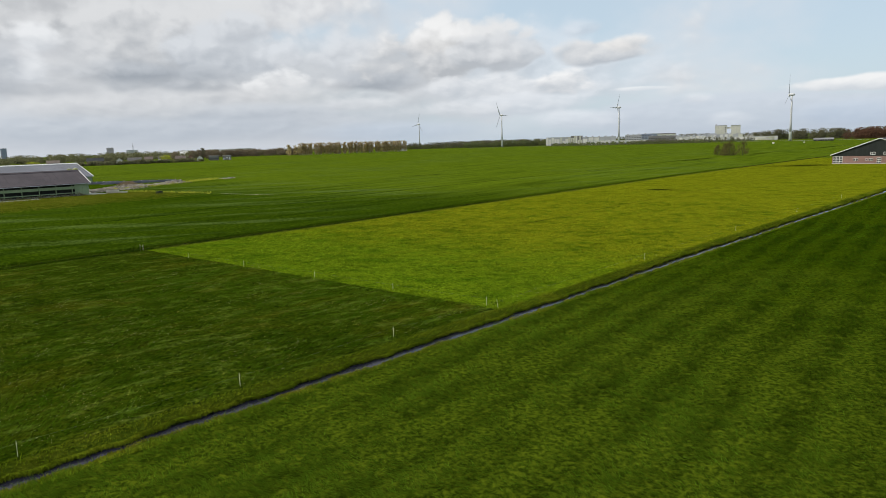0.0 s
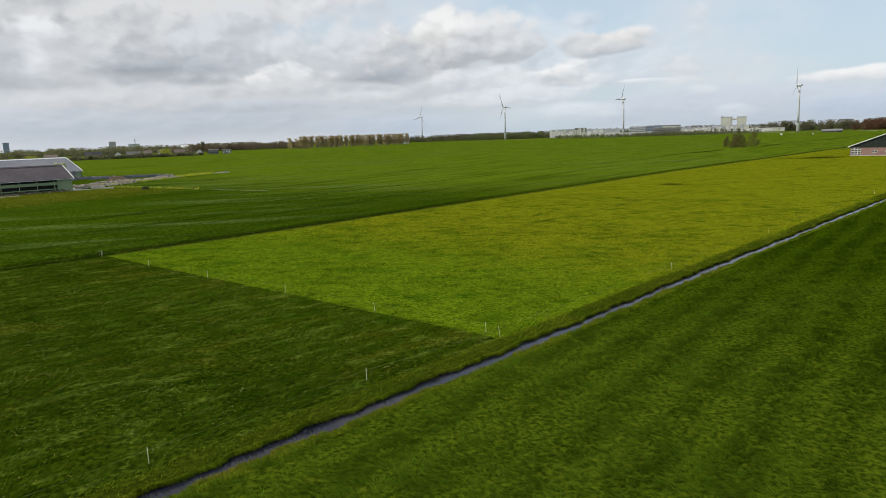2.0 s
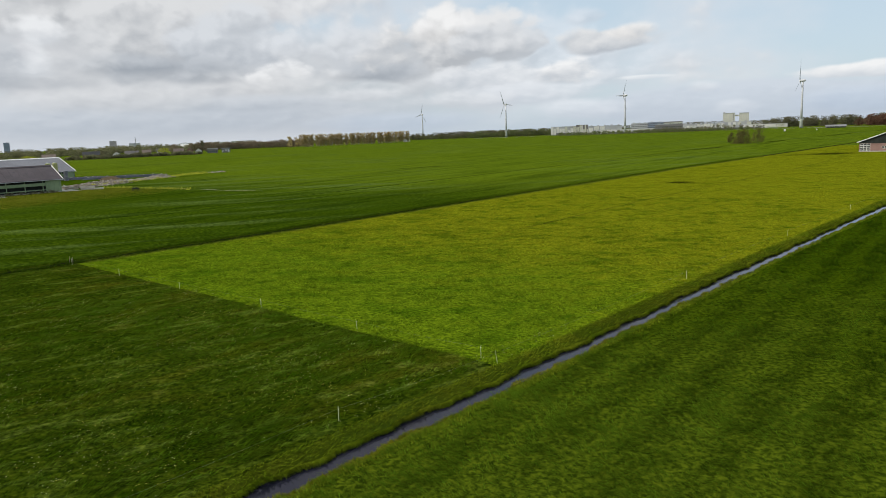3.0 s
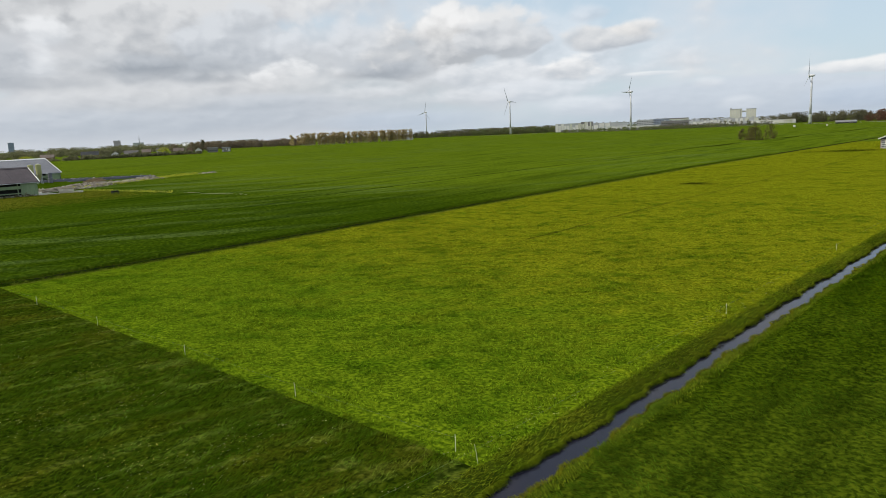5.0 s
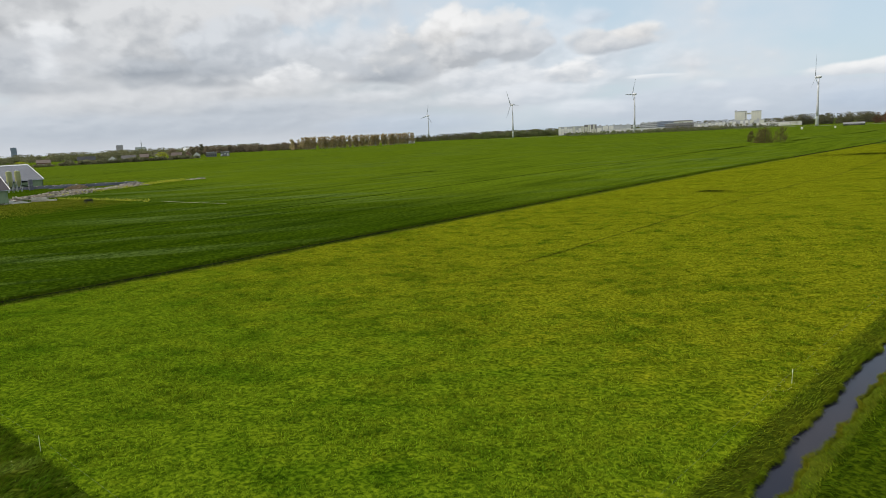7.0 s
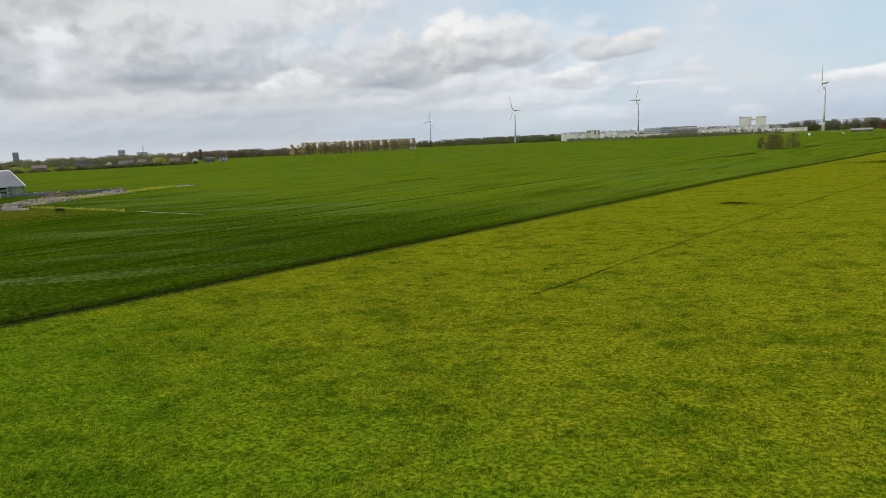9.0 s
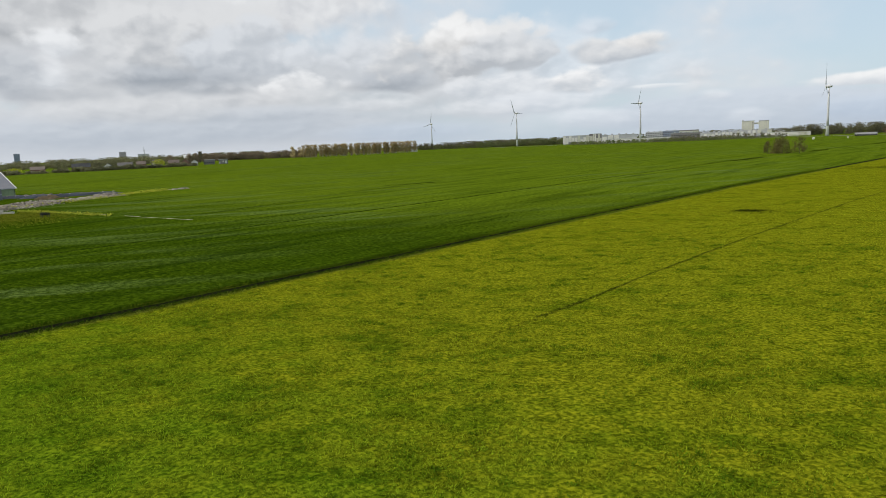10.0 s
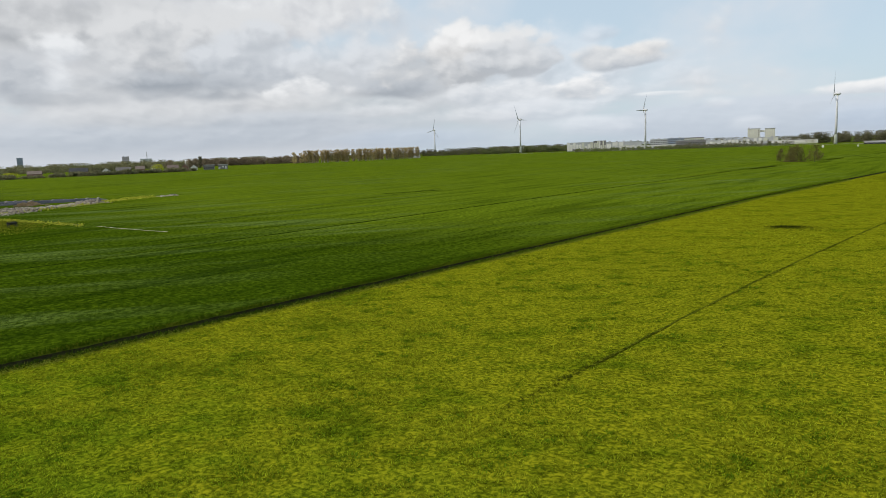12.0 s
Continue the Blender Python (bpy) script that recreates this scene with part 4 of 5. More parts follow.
def wood(name, label, x0, y0, x1, y1, deep, count, h, w, leaf, shape="round", seed=1, n=620, low=0.06, size=1.0, vary=(0.80, 1.05)):
    """A far belt of trees as one mesh: trunks and loose crowns."""
    rs = np.random.RandomState(seed)
    h, w = 0.98 * h, 1.15 * w
    kinds = [crown_tris(1.0 * h, w, low * h, n, seed * 10 + k, shape, size) for k in range(5)]
    trunk = np.array([[(-0.02 * h, 0, 0), (0.02 * h, 0, 0), (0, 0, 0.8 * h)], [(0, -0.02 * h, 0), (0, 0.02 * h, 0), (0, 0, 0.8 * h)]])
    d = np.array([x1 - x0, y1 - y0])
    nrm = np.array([-d[1], d[0]]) / np.hypot(*d)
    tris, idx = [], []
    for i in range(count):
        u = (i + rs.uniform(-0.4, 0.4)) / max(count - 1, 1)
        p = np.array([x0, y0]) + d * u + nrm * rs.uniform(0, deep)
        sc = rs.uniform(*vary)
        a = rs.uniform(0, 6.28)
        rot = np.array([[math.cos(a), -math.sin(a), 0], [math.sin(a), math.cos(a), 0], [0, 0, 1]])
        for src, k in ((kinds[i % 5], 0), (trunk, 1)):
            tris.append(src @ rot.T * sc * np.array([rs.uniform(0.85, 1.2), rs.uniform(0.85, 1.2), 1]) + np.array([p[0], p[1], 0]))
            idx.append(np.full(len(src), k))
    ob = new(name, tri_mesh(name, np.concatenate(tris), [LEAF[leaf], M["bark"]], np.concatenate(idx)))
    return tagged(ob, label, "trees", kind="stuff")


def spot(dx, dy, d):
    """A place d metres from the start of the flight along a heading."""
    return (0.6 + dx * d, -0.4 + dy * d)


# poplar plantation edge
pop = tree("poplar", "tall slender poplar with orange-brown budding twigs", "tree", 21.5, 7.0, 3.2, 1000, 3, "poplar", "column", 0.7, spot(-0.8165, 0.5773, 1225), "poplar row", "pale_bark")
A, B = spot(-0.8165, 0.5773, 1225), spot(-0.722, 0.692, 1340)
rp = np.random.RandomState(5)
pts, scs = [], []
for i in range(1, 62):
    u = i / 61
    pts.append((A[0] + (B[0] - A[0]) * u + rp.uniform(-3, 3), A[1] + (B[1] - A[1]) * u + rp.uniform(-3, 3)))
    scs.append((rp.uniform(0.95, 1.25), rp.uniform(0.94, 1.02)))
row_of(pop, pts, scs)
wood("poplar_wood", "deep stand of budding brown poplars", A[0] - 25, A[1] + 8, B[0] - 25, B[1] + 10, 60, 34, 20, 7, "poplar", "column", 21, n=420)

W = wood
a, b = spot(-0.892, 0.452, 1400), spot(-0.8165, 0.5773, 1330)
W("brown_wood", "long low belt of bare brown woodland", a[0], a[1], b[0], b[1], 70, 104, 14, 10, "brown", seed=31, vary=(0.7, 1.05))
a, b = spot(-0.722, 0.692, 1690), spot(-0.560, 0.828, 1660)
W("field_hedge", "belt of dark olive spring trees behind the fields", a[0], a[1], b[0], b[1], 60, 95, 15, 12, "dark", seed=41, vary=(0.65, 1.1))
a, b = spot(-0.66, 0.75, 1640), spot(-0.565, 0.825, 1630)
W("green_copse", "rounded fresh green trees along the field edge", a[0], a[1], b[0], b[1], 30, 40, 15, 12, "green", seed=42, vary=(0.6, 1.1))
a, b = spot(-0.560, 0.828, 1330), spot(-0.335, 0.942, 1230)
W("low_hedge", "low green hedge along the field edge", a[0], a[1], b[0], b[1], 14, 110, 4.6, 7, "green", seed=43, n=60, low=0.05, size=0.8)
a, b = spot(-0.335, 0.942, 1500), spot(-0.10, 0.995, 1350)
W("dark_wood", "broad dark leafless woodland belt", a[0], a[1], b[0], b[1], 80, 130, 19, 15, "dark", seed=51, n=800, size=1.1, vary=(0.55, 1.05))
a, b = spot(-0.225, 0.974, 1300), spot(-0.11, 0.994, 1230)
W("copper_wood", "copper-red budding woodland belt", a[0], a[1], b[0], b[1], 50, 46, 18, 14, "red", seed=52, n=800, size=1.1)
a, b = spot(-0.985, 0.17, 925), spot(-0.885, 0.465, 925)
W("village_trees", "mixed hedges and garden trees before the town", a[0], a[1], b[0], b[1], 25, 60, 3.4, 6.5, "olive", seed=61, size=0.8, vary=(0.35, 1.5))
a, b = spot(-0.985, 0.17, 1500), spot(-0.84, 0.5426, 1750)
W("town_trees", "distant grey-brown trees round the town", a[0], a[1], b[0], b[1], 300, 230, 15, 16, "olive", seed=62, vary=(0.5, 1.05))
a, b = spot(-0.985, 0.17, 1350), spot(-0.88, 0.475, 1350)
W("garden_trees", "olive garden trees among houses", a[0], a[1], b[0], b[1], 150, 80, 9.5, 12, "olive", seed=63, vary=(0.6, 1.25))
a, b = spot(-0.70, 0.714, 2300), spot(-0.30, 0.954, 2300)
W("horizon_wood", "faint tree line on the far horizon", a[0], a[1], b[0], b[1], 200, 150, 17, 22, "dark", seed=71)

# single trees that stand out
for (dx, dy), d, h, w, leaf, lab in (
        ((-0.9055, 0.4243), 1020, 13, 15, "lime", "round fresh lime-green tree beside village houses"),
        ((-0.9000, 0.4359), 1060, 19, 15, "brown", "large brown budding tree beside village houses"),
        ((-0.8905, 0.4550), 1110, 21, 12, "brown", "tall bare brown tree behind village houses"),
        ((-0.8868, 0.4622), 1110, 22, 11, "brown", "tall bare brown tree behind village houses"),
        ((-0.8842, 0.4671), 1120, 25, 9, "dark", "tall dark evergreen above the village"),
        ((-0.8815, 0.4722), 1110, 21, 12, "brown", "tall bare brown tree behind village houses"),
        ((-0.9325, 0.3612), 1000, 11, 17, "dark", "broad dark olive tree at the field edge"),
        ((-0.9600, 0.2800), 960, 9, 14, "lime", "yellow-green bushy tree at the field edge"),
        ((-0.4030, 0.9152), 1650, 24, 20, "dark", "round dark tree above industrial roofs")):
    tree("tree", lab, "tree", 0.68 * h, 0.85 * w, h * 0.10, 1500, int(d + h), leaf, "round", 0.7, spot(dx, dy, d))

# willow clump standing alone in the fields
for x, y, h, w, low, s, n in ((-186.5, 474.2, 7.0, 4.0, 0.8, 81, 700), (-180.0, 470.4, 8.2, 6.8, 0.3, 82, 1700), (-176.0, 468.2, 9.0, 7.6, 0.3, 83, 1900), (-165.0, 461.2, 9.4, 7.0, 1.6, 84, 1200)):
    tree("willow", "small drooping olive-brown willow alone in the grassland", "tree", h, w, low, n, s, "willow", "droop", 0.36, (x, y), "willow clump")


# ---- farm by the far fields ----
def cattle_barn(x, y, width, length, eave, ridge, roof, label, louvre):
    """A long open-sided barn; its ridge runs along y, its gable end looks towards +y, its long side towards +x."""
    b = thing("cattle_barn", label, "barn", pose(x, y, 0))
    h, over = width / 2, 0.5
    rise = (ridge - eave) / h
    lo = eave - over * rise
    part("roof_panel", Shape().prism([(over, lo), (-h, ridge), (-h, ridge + 0.22), (over, lo + 0.22)], 0.5, -length - 0.5), roof, b)
    part("roof_panel", Shape().prism([(-width - over, lo), (-h, ridge), (-h, ridge + 0.22), (-width - over, lo + 0.22)], 0.5, -length - 0.5), roof, b)
    for k in range(int(length / 1.1)):          # corrugation ribs
        if k % 2 == 0:
            y0 = 0.4 - k * 1.1
            part("roof_rib", Shape().prism([(over, lo + 0.22), (-h, ridge + 0.22), (-h, ridge + 0.27), (over, lo + 0.27)], y0, y0 - 0.12), roof, b)
    part("ridge_cap", Shape().prism([(-h - 0.6, ridge + 0.10), (-h, ridge + 0.50), (-h + 0.6, ridge + 0.10), (-h, ridge + 0.3)], 0.55, -length - 0.55), M["trim"] if roof == M["roof_grey"] else roof, b)
    for yy in (0.52, -length - 0.72):
        part("verge_board", Shape().prism([(over, lo - 0.05), (-h, ridge - 0.05), (-width - over, lo - 0.05), (-width - over, lo + 0.40), (-h, ridge + 0.42), (over, lo + 0.40)], yy, yy + 0.2), M["trim"], b, "white painted verge board")
    part("gutter", Shape().tube([(over + 0.05, 0.5, lo + 0.02), (over + 0.05, -length - 0.5, lo + 0.02)], 0.10, 6), M["steel"], b)
    # with louvre, a dark sheet stands for shade in the open gable
    part("gable_wall", Shape().prism([(0, 0), (-width, 0), (-width, eave - 0.05), (-h, ridge - 0.15), (0, eave - 0.05)], 0.0, -0.2), M["green_wood"] if not louvre else M["inside_shade"], b)
    part("gable_wall", Shape().prism([(0, 0), (-width, 0), (-width, eave - 0.05), (-h, ridge - 0.15), (0, eave - 0.05)], -length, -length + 0.2), M["green_wood"], b)
    if louvre:
        part("gable_boarding", Shape().prism([(-0.3, 2.9), (-width + 0.3, 2.9), (-width + 0.3, eave), (-h, ridge - 0.3), (-0.3, eave)], 0.02, 0.1), M["roof_grey"], b, "grey sheeted gable top")
        for k in range(7):
            u = -0.4 - k * (width - 0.8) / 6
            part("post", Shape().box(u - 0.15, u + 0.15, 0.02, 0.25, 0, 2.9), M["green_wood"], b)
    else:
        for k in range(int(width / 0.9)):
            u = -0.3 - k * 0.9
            top = eave + rise * min(-u, width + u) - 0.3
            part("batten", Shape().box(u - 0.05, u + 0.05, 0.0, 0.05, 0.1, top), M["green_wood"], b)
    # dark panel added close behind the open side in place of interior shade
    part("inner_wall", Shape().box(-1.6, -1.4, -length + 0.3, -0.3, 0, eave - 0.1), M["inside_shade"], b)
    part("inner_wall", Shape().box(-width, -width + 0.2, -length + 0.2, -0.2, 0, eave - 0.1), M["green_wood"], b)
    part("plinth", Shape().box(-0.25, 0.0, -length + 0.2, -0.2, 0, 0.45), M["concrete"], b)
    part("curtain", Shape().box(-0.16, -0.06, -length + 0.2, -0.2, eave - 1.9, eave - 0.95), M["green_wood"], b, "pale green wind curtain")
    part("rail", Shape().box(-0.16, -0.04, -length + 0.2, -0.2, 0.95, 1.25), M["green_wood"], b)
    for k in range(int(length / 5.2) + 1):
        yy = -0.25 - k * 5.2
        if -yy < length - 0.2:
            part("post", Shape().box(-0.2, 0.04, yy - 0.11, yy + 0.11, 0, eave), M["green_wood"], b)
    part("end_panel", Shape().box(-0.18, 0.02, -4.6, -0.2, 0.45, eave - 0.2), M["green_wood"], b)
    return b


cattle_barn(-257.2, 91.6, 19.0, 62.0, 4.3, 8.3, M["roof_dark"], "long low cattle barn with dark roof and green boarding", False)
cattle_barn(-357.0, 129.2, 40.0, 70.0, 3.5, 9.5, M["roof_grey"], "large grey-roofed barn with white verge boards", True)


def feed_silo(x, y, label):
    f = thing("feed_silo", label, "silo", pose(x, y, 0), group="feed silos")
    part("vessel", Shape().lathe([(0.30, 2.0), (1.0, 3.6), (1.05, 4.0), (1.05, 7.8), (1.0, 7.95), (0.4, 8.12)], 18), M["silo_poly"], f, smooth=False)
    part("lid", Shape().lathe([(0.5, 8.1), (0.5, 8.3), (0.2, 8.4)], 12), M["steel"], f)
    for a in (45, 135, 225, 315):
        u, v = 1.10 * math.cos(radians(a)), 1.10 * math.sin(radians(a))
        part("leg", Shape().box(u - 0.08, u + 0.08, v - 0.08, v + 0.08, 0, 4.2), M["steel"], f)
    return f


feed_silo(-331.0, 110.6, "yellow-green polyester feed silo on steel legs")
feed_silo(-334.5, 114.4, "yellow-green polyester feed silo on steel legs")
tank = thing("water_tank", "slim dark grey tank beside the grey barn", "tank", pose(-338, 119.4, 0))
part("vessel", Shape().lathe([(0.80, 0), (0.85, 0.3), (0.85, 4.0), (0.7, 4.3), (0.2, 4.5)], 20), M["roof_grey"], tank)
part("band", Shape().lathe([(0.89, 2.0), (0.89, 2.15)], 20), M["steel"], tank)


def silage_clamp(x, y, length, width, high, turn, seed, label):
    c = thing("silage_clamp", label, "silage heap", pose(x, y, 0, 0, 0, turn))
    s = Shape()
    nu, nv = 28, 12
    for i in range(nu + 1):
        for j in range(nv + 1):
            u, v = i / nu * 2 - 1, j / nv * 2 - 1
            prof = max(0.0, 1 - abs(u) ** 6) * max(0.0, 1 - abs(v) ** 3)
            bump = 0.12 * math.sin(9 * u + seed) * math.sin(5 * v + seed) + 0.08 * math.sin(23 * u * v + seed)
            s.v.append((u * length / 2, v * width / 2, prof * (high + bump) - 0.02))
    s.f = [(a * (nv + 1) + b, (a + 1) * (nv + 1) + b, (a + 1) * (nv + 1) + b + 1, a * (nv + 1) + b + 1) for a in range(nu) for b in range(nv)]
    part("plastic_sheet", s, M["silage"], c, smooth=True)
    for k in range(9):
        u = -0.85 + k * 0.21
        part("sandbag", Shape().tube([(u * length / 2, -width * 0.3, high * 0.93), (u * length / 2, 0, high * 1.04), (u * length / 2, width * 0.3, high * 0.93)], 0.14, 6), M["rubble"], c)
    return c


silage_clamp(-329, 141.5, 36, 8, 1.0, 62, 1.0, "long silage clamp under dark blue plastic sheeting")
silage_clamp(-345, 127.0, 28, 8, 0.95, 62, 2.3, "silage clamp under black plastic beside the barns")


def heap(name, label, cat, x0, y0, x1, y1, width, high, n, size, mat, seed, kind=""):
    """Broken pieces tipped in a long ridge."""
    rs = np.random.RandomState(seed)
    s = Shape()
    for i in range(n):
        u, v = rs.uniform(0, 1), rs.normal(0, 0.33)
        lx, ly = x1 - x0, y1 - y0
        ln = math.hypot(lx, ly)
        px, py = x0 + lx * u - ly / ln * v * width, y0 + ly * u + lx / ln * v * width
        top = high * (0.55 + 0.45 * math.sin(9 * u + seed)) * max(0.0, 1 - (v / 0.75) ** 2)
        pz = rs.uniform(0, 1) * top
        r = size * rs.uniform(0.5, 1.5)
        a = rs.uniform(0, 6.28)
        c, sn = math.cos(a), math.sin(a)
        k = len(s.v)
        ex, ey, ez = r * rs.uniform(0.6, 1.4), r * rs.uniform(0.5, 1.0), r * rs.uniform(0.35, 0.8)
        for dx, dy, dz in ((-1, -1, -1), (1, -0.8, -1), (0.9, 1, -1), (-1, 0.9, -1), (-0.7, -0.6, 1), (0.8, -0.7, 0.8), (0.6, 0.7, 1), (-0.8, 0.6, 0.7)):
            qx, qy = dx * ex, dy * ey
            s.v.append((px + qx * c - qy * sn, py + qx * sn + qy * c, pz + dz * ez))
        s.f += [tuple(k + j for j in q) for q in ((3, 2, 1, 0), (4, 5, 6, 7), (0, 1, 5, 4), (1, 2, 6, 5), (2, 3, 7, 6), (3, 0, 4, 7))]
    ob = new(name, link_mesh(name, s.v, s.f, [mat]))
    return tagged(ob, label, cat, kind=kind or "stuff")


heap("rubble_heap", "long heap of pale broken rubble beside the barns", "rubble", -282, 102, -306, 149, 8, 1.2, 2000, 0.33, M["rubble"], 5)
heap("rubble_heap", "low scatter of pale rubble at the yard edge", "rubble", -272, 98, -288, 122, 9, 0.8, 900, 0.30, M["rubble"], 6)
heap("rubble_heap", "small grey heap of stones in the grass", "rubble", -313, 174, -316, 182, 3, 0.6, 60, 0.28, M["rubble"], 7)
heap("soil_heap", "brown heap of soil behind the rubble", "soil", -318, 128, -322, 134, 5, 1.3, 420, 0.35, M["soil"], 8)


def block_wall():
    w = thing("concrete_wall", "low wall of pale stacked concrete blocks", "wall", pose(-258.6, 98.0, 0, 0, 0, 40))
    for k in range(5):
        for z in (0.0, 0.62):
            if not (z and k > 2):
                part("concrete_block", Shape().box(k * 1.56, k * 1.56 + 1.5, -0.35, 0.35, z, z + 0.6), M["concrete"], w)


block_wall()


def timber_pile():
    t = thing("timber_pile", "tangle of weathered beams tipped on the rubble", "timber", pose(-271, 100, 0))
    rs = random.Random(3)
    for k in range(26):
        a, ln = rs.uniform(0, 6.28), rs.uniform(2.0, 5.5)
        x, y, z = rs.gauss(0, 5.5), rs.gauss(0, 2.6), rs.uniform(0.15, 0.7)
        e = (x + ln * math.cos(a), y + ln * math.sin(a), max(0.12, z + rs.uniform(-0.4, 1.0)))
        part("beam", Shape().tube([(x, y, z), e], rs.uniform(0.10, 0.2), 4), M["old_timber"] if k % 3 else M["concrete"], t)


timber_pile()
path = new("feed_path", link_mesh("feed_path", *(lambda q: (q.v, q.f))(Shape().box(-253.5, -250.5, 36, 74, -0.1, 0.08)), [M["concrete"]]))
tagged(path, "pale concrete feed path before the barn", "pavement", kind="structure")
slab = new("yard_slab", link_mesh("yard_slab", *(lambda q: (q.v, q.f))(Shape().box(-281, -256, 92.4, 97.5, -0.1, 0.06)), [M["concrete"]]))
tagged(slab, "worn pale concrete yard slab", "pavement", kind="structure")


def feed_rack():
    r = thing("feed_rack", "black steel feed rack standing in rough grass", "feed rack", Matrix.LocRotScale((-229.6, 104.2, 0), Euler((0, 0, 0.26)), (0.72, 0.72, 0.72)))
    part("trough", Shape().prism([(-0.55, 0.75), (-0.75, 1.45), (-0.65, 1.45), (-0.45, 0.85), (0.45, 0.85), (0.65, 1.45), (0.75, 1.45), (0.55, 0.75)], -1.35, 1.35), M["black_steel"], r)
    for u in (-0.5, 0.5):
        for v in (-1.2, 1.2):
            part("leg", Shape().box(u - 0.09, u + 0.09, v - 0.09, v + 0.09, -0.05, 0.78), M["black_steel"], r)
    part("rail", Shape().tube([(0, -1.4, 1.7), (0, 1.4, 1.7)], 0.06, 6), M["black_steel"], r)
    for v in (-1.3, 1.3):
        part("upright", Shape().tube([(0, v, 0.8), (0, v, 1.7)], 0.06, 6), M["black_steel"], r)


feed_rack()
M["b_olive"] = blade_mat("olive_blades", ((0.140, 0.155, 0.012), (0.195, 0.195, 0.020), (0.095, 0.115, 0.008)), 0.15, 0.35, None, (0.4, 1, 1), 90)
rx, ry = scatter(60000, -256, -200, 40, 110, 6, 0.5)
fade = rng.uniform(0, 1, len(rx)) < np.clip((-200 - 0.3 * (ry - 75) - rx) / 34, 0, 1)
blades("rough_olive_grass", "rough olive-yellow grass before the cattle barn", rx[fade], ry[fade], np.full(fade.sum(), -0.02), 0.45, 0.16, rng.uniform(0, 6.28, fade.sum()), M["b_olive"], 0.4)


def tussocks(name, label, x0, y0, x1, y1, spread, n, size, high, leaf, seed):
    rs = np.random.RandomState(seed)
    u = np.clip(np.floor(rs.uniform(0, 1, n) ** 1.1 * 16) / 16 + rs.normal(0.03, 0.016, n), 0, 1)
    c = np.stack([x0 + (x1 - x0) * u + rs.normal(0, spread, n), y0 + (y1 - y0) * u + rs.normal(0, spread, n), rs.uniform(0.05, 1, n) * high * (0.5 + 0.5 * np.sin(u * 40 + seed) ** 2)], -1)
    tri = c[:, None, :] + rs.normal(0, 0.5, (n, 3, 3)) * size
    tri[:, :, 2] = np.maximum(tri[:, :, 2], -0.02)
    ob = new(name, tri_mesh(name, tri, [LEAF[leaf]]))
    tagged(ob, label, "plants", kind="stuff")


tussocks("yellow_weeds", "yellow-green flowering weeds along a field ditch", -262, 106, -212, 114.0, 0.45, 560, 0.42, 0.6, "lime", 91)
tussocks("yellow_weeds", "yellow-green weeds growing over heaped soil", -304, 150, -314, 172, 1.4, 500, 0.45, 0.9, "lime", 92)
tussocks("rough_weeds", "rough green weeds at the rubble's edge", -276, 102, -298, 148, 1.8, 500, 0.45, 0.6, "lime", 93)
tussocks("barn_nettles", "dark weeds along the barn wall", -256, 90, -256, 40, 0.4, 700, 0.5, 0.9, "dark", 94)


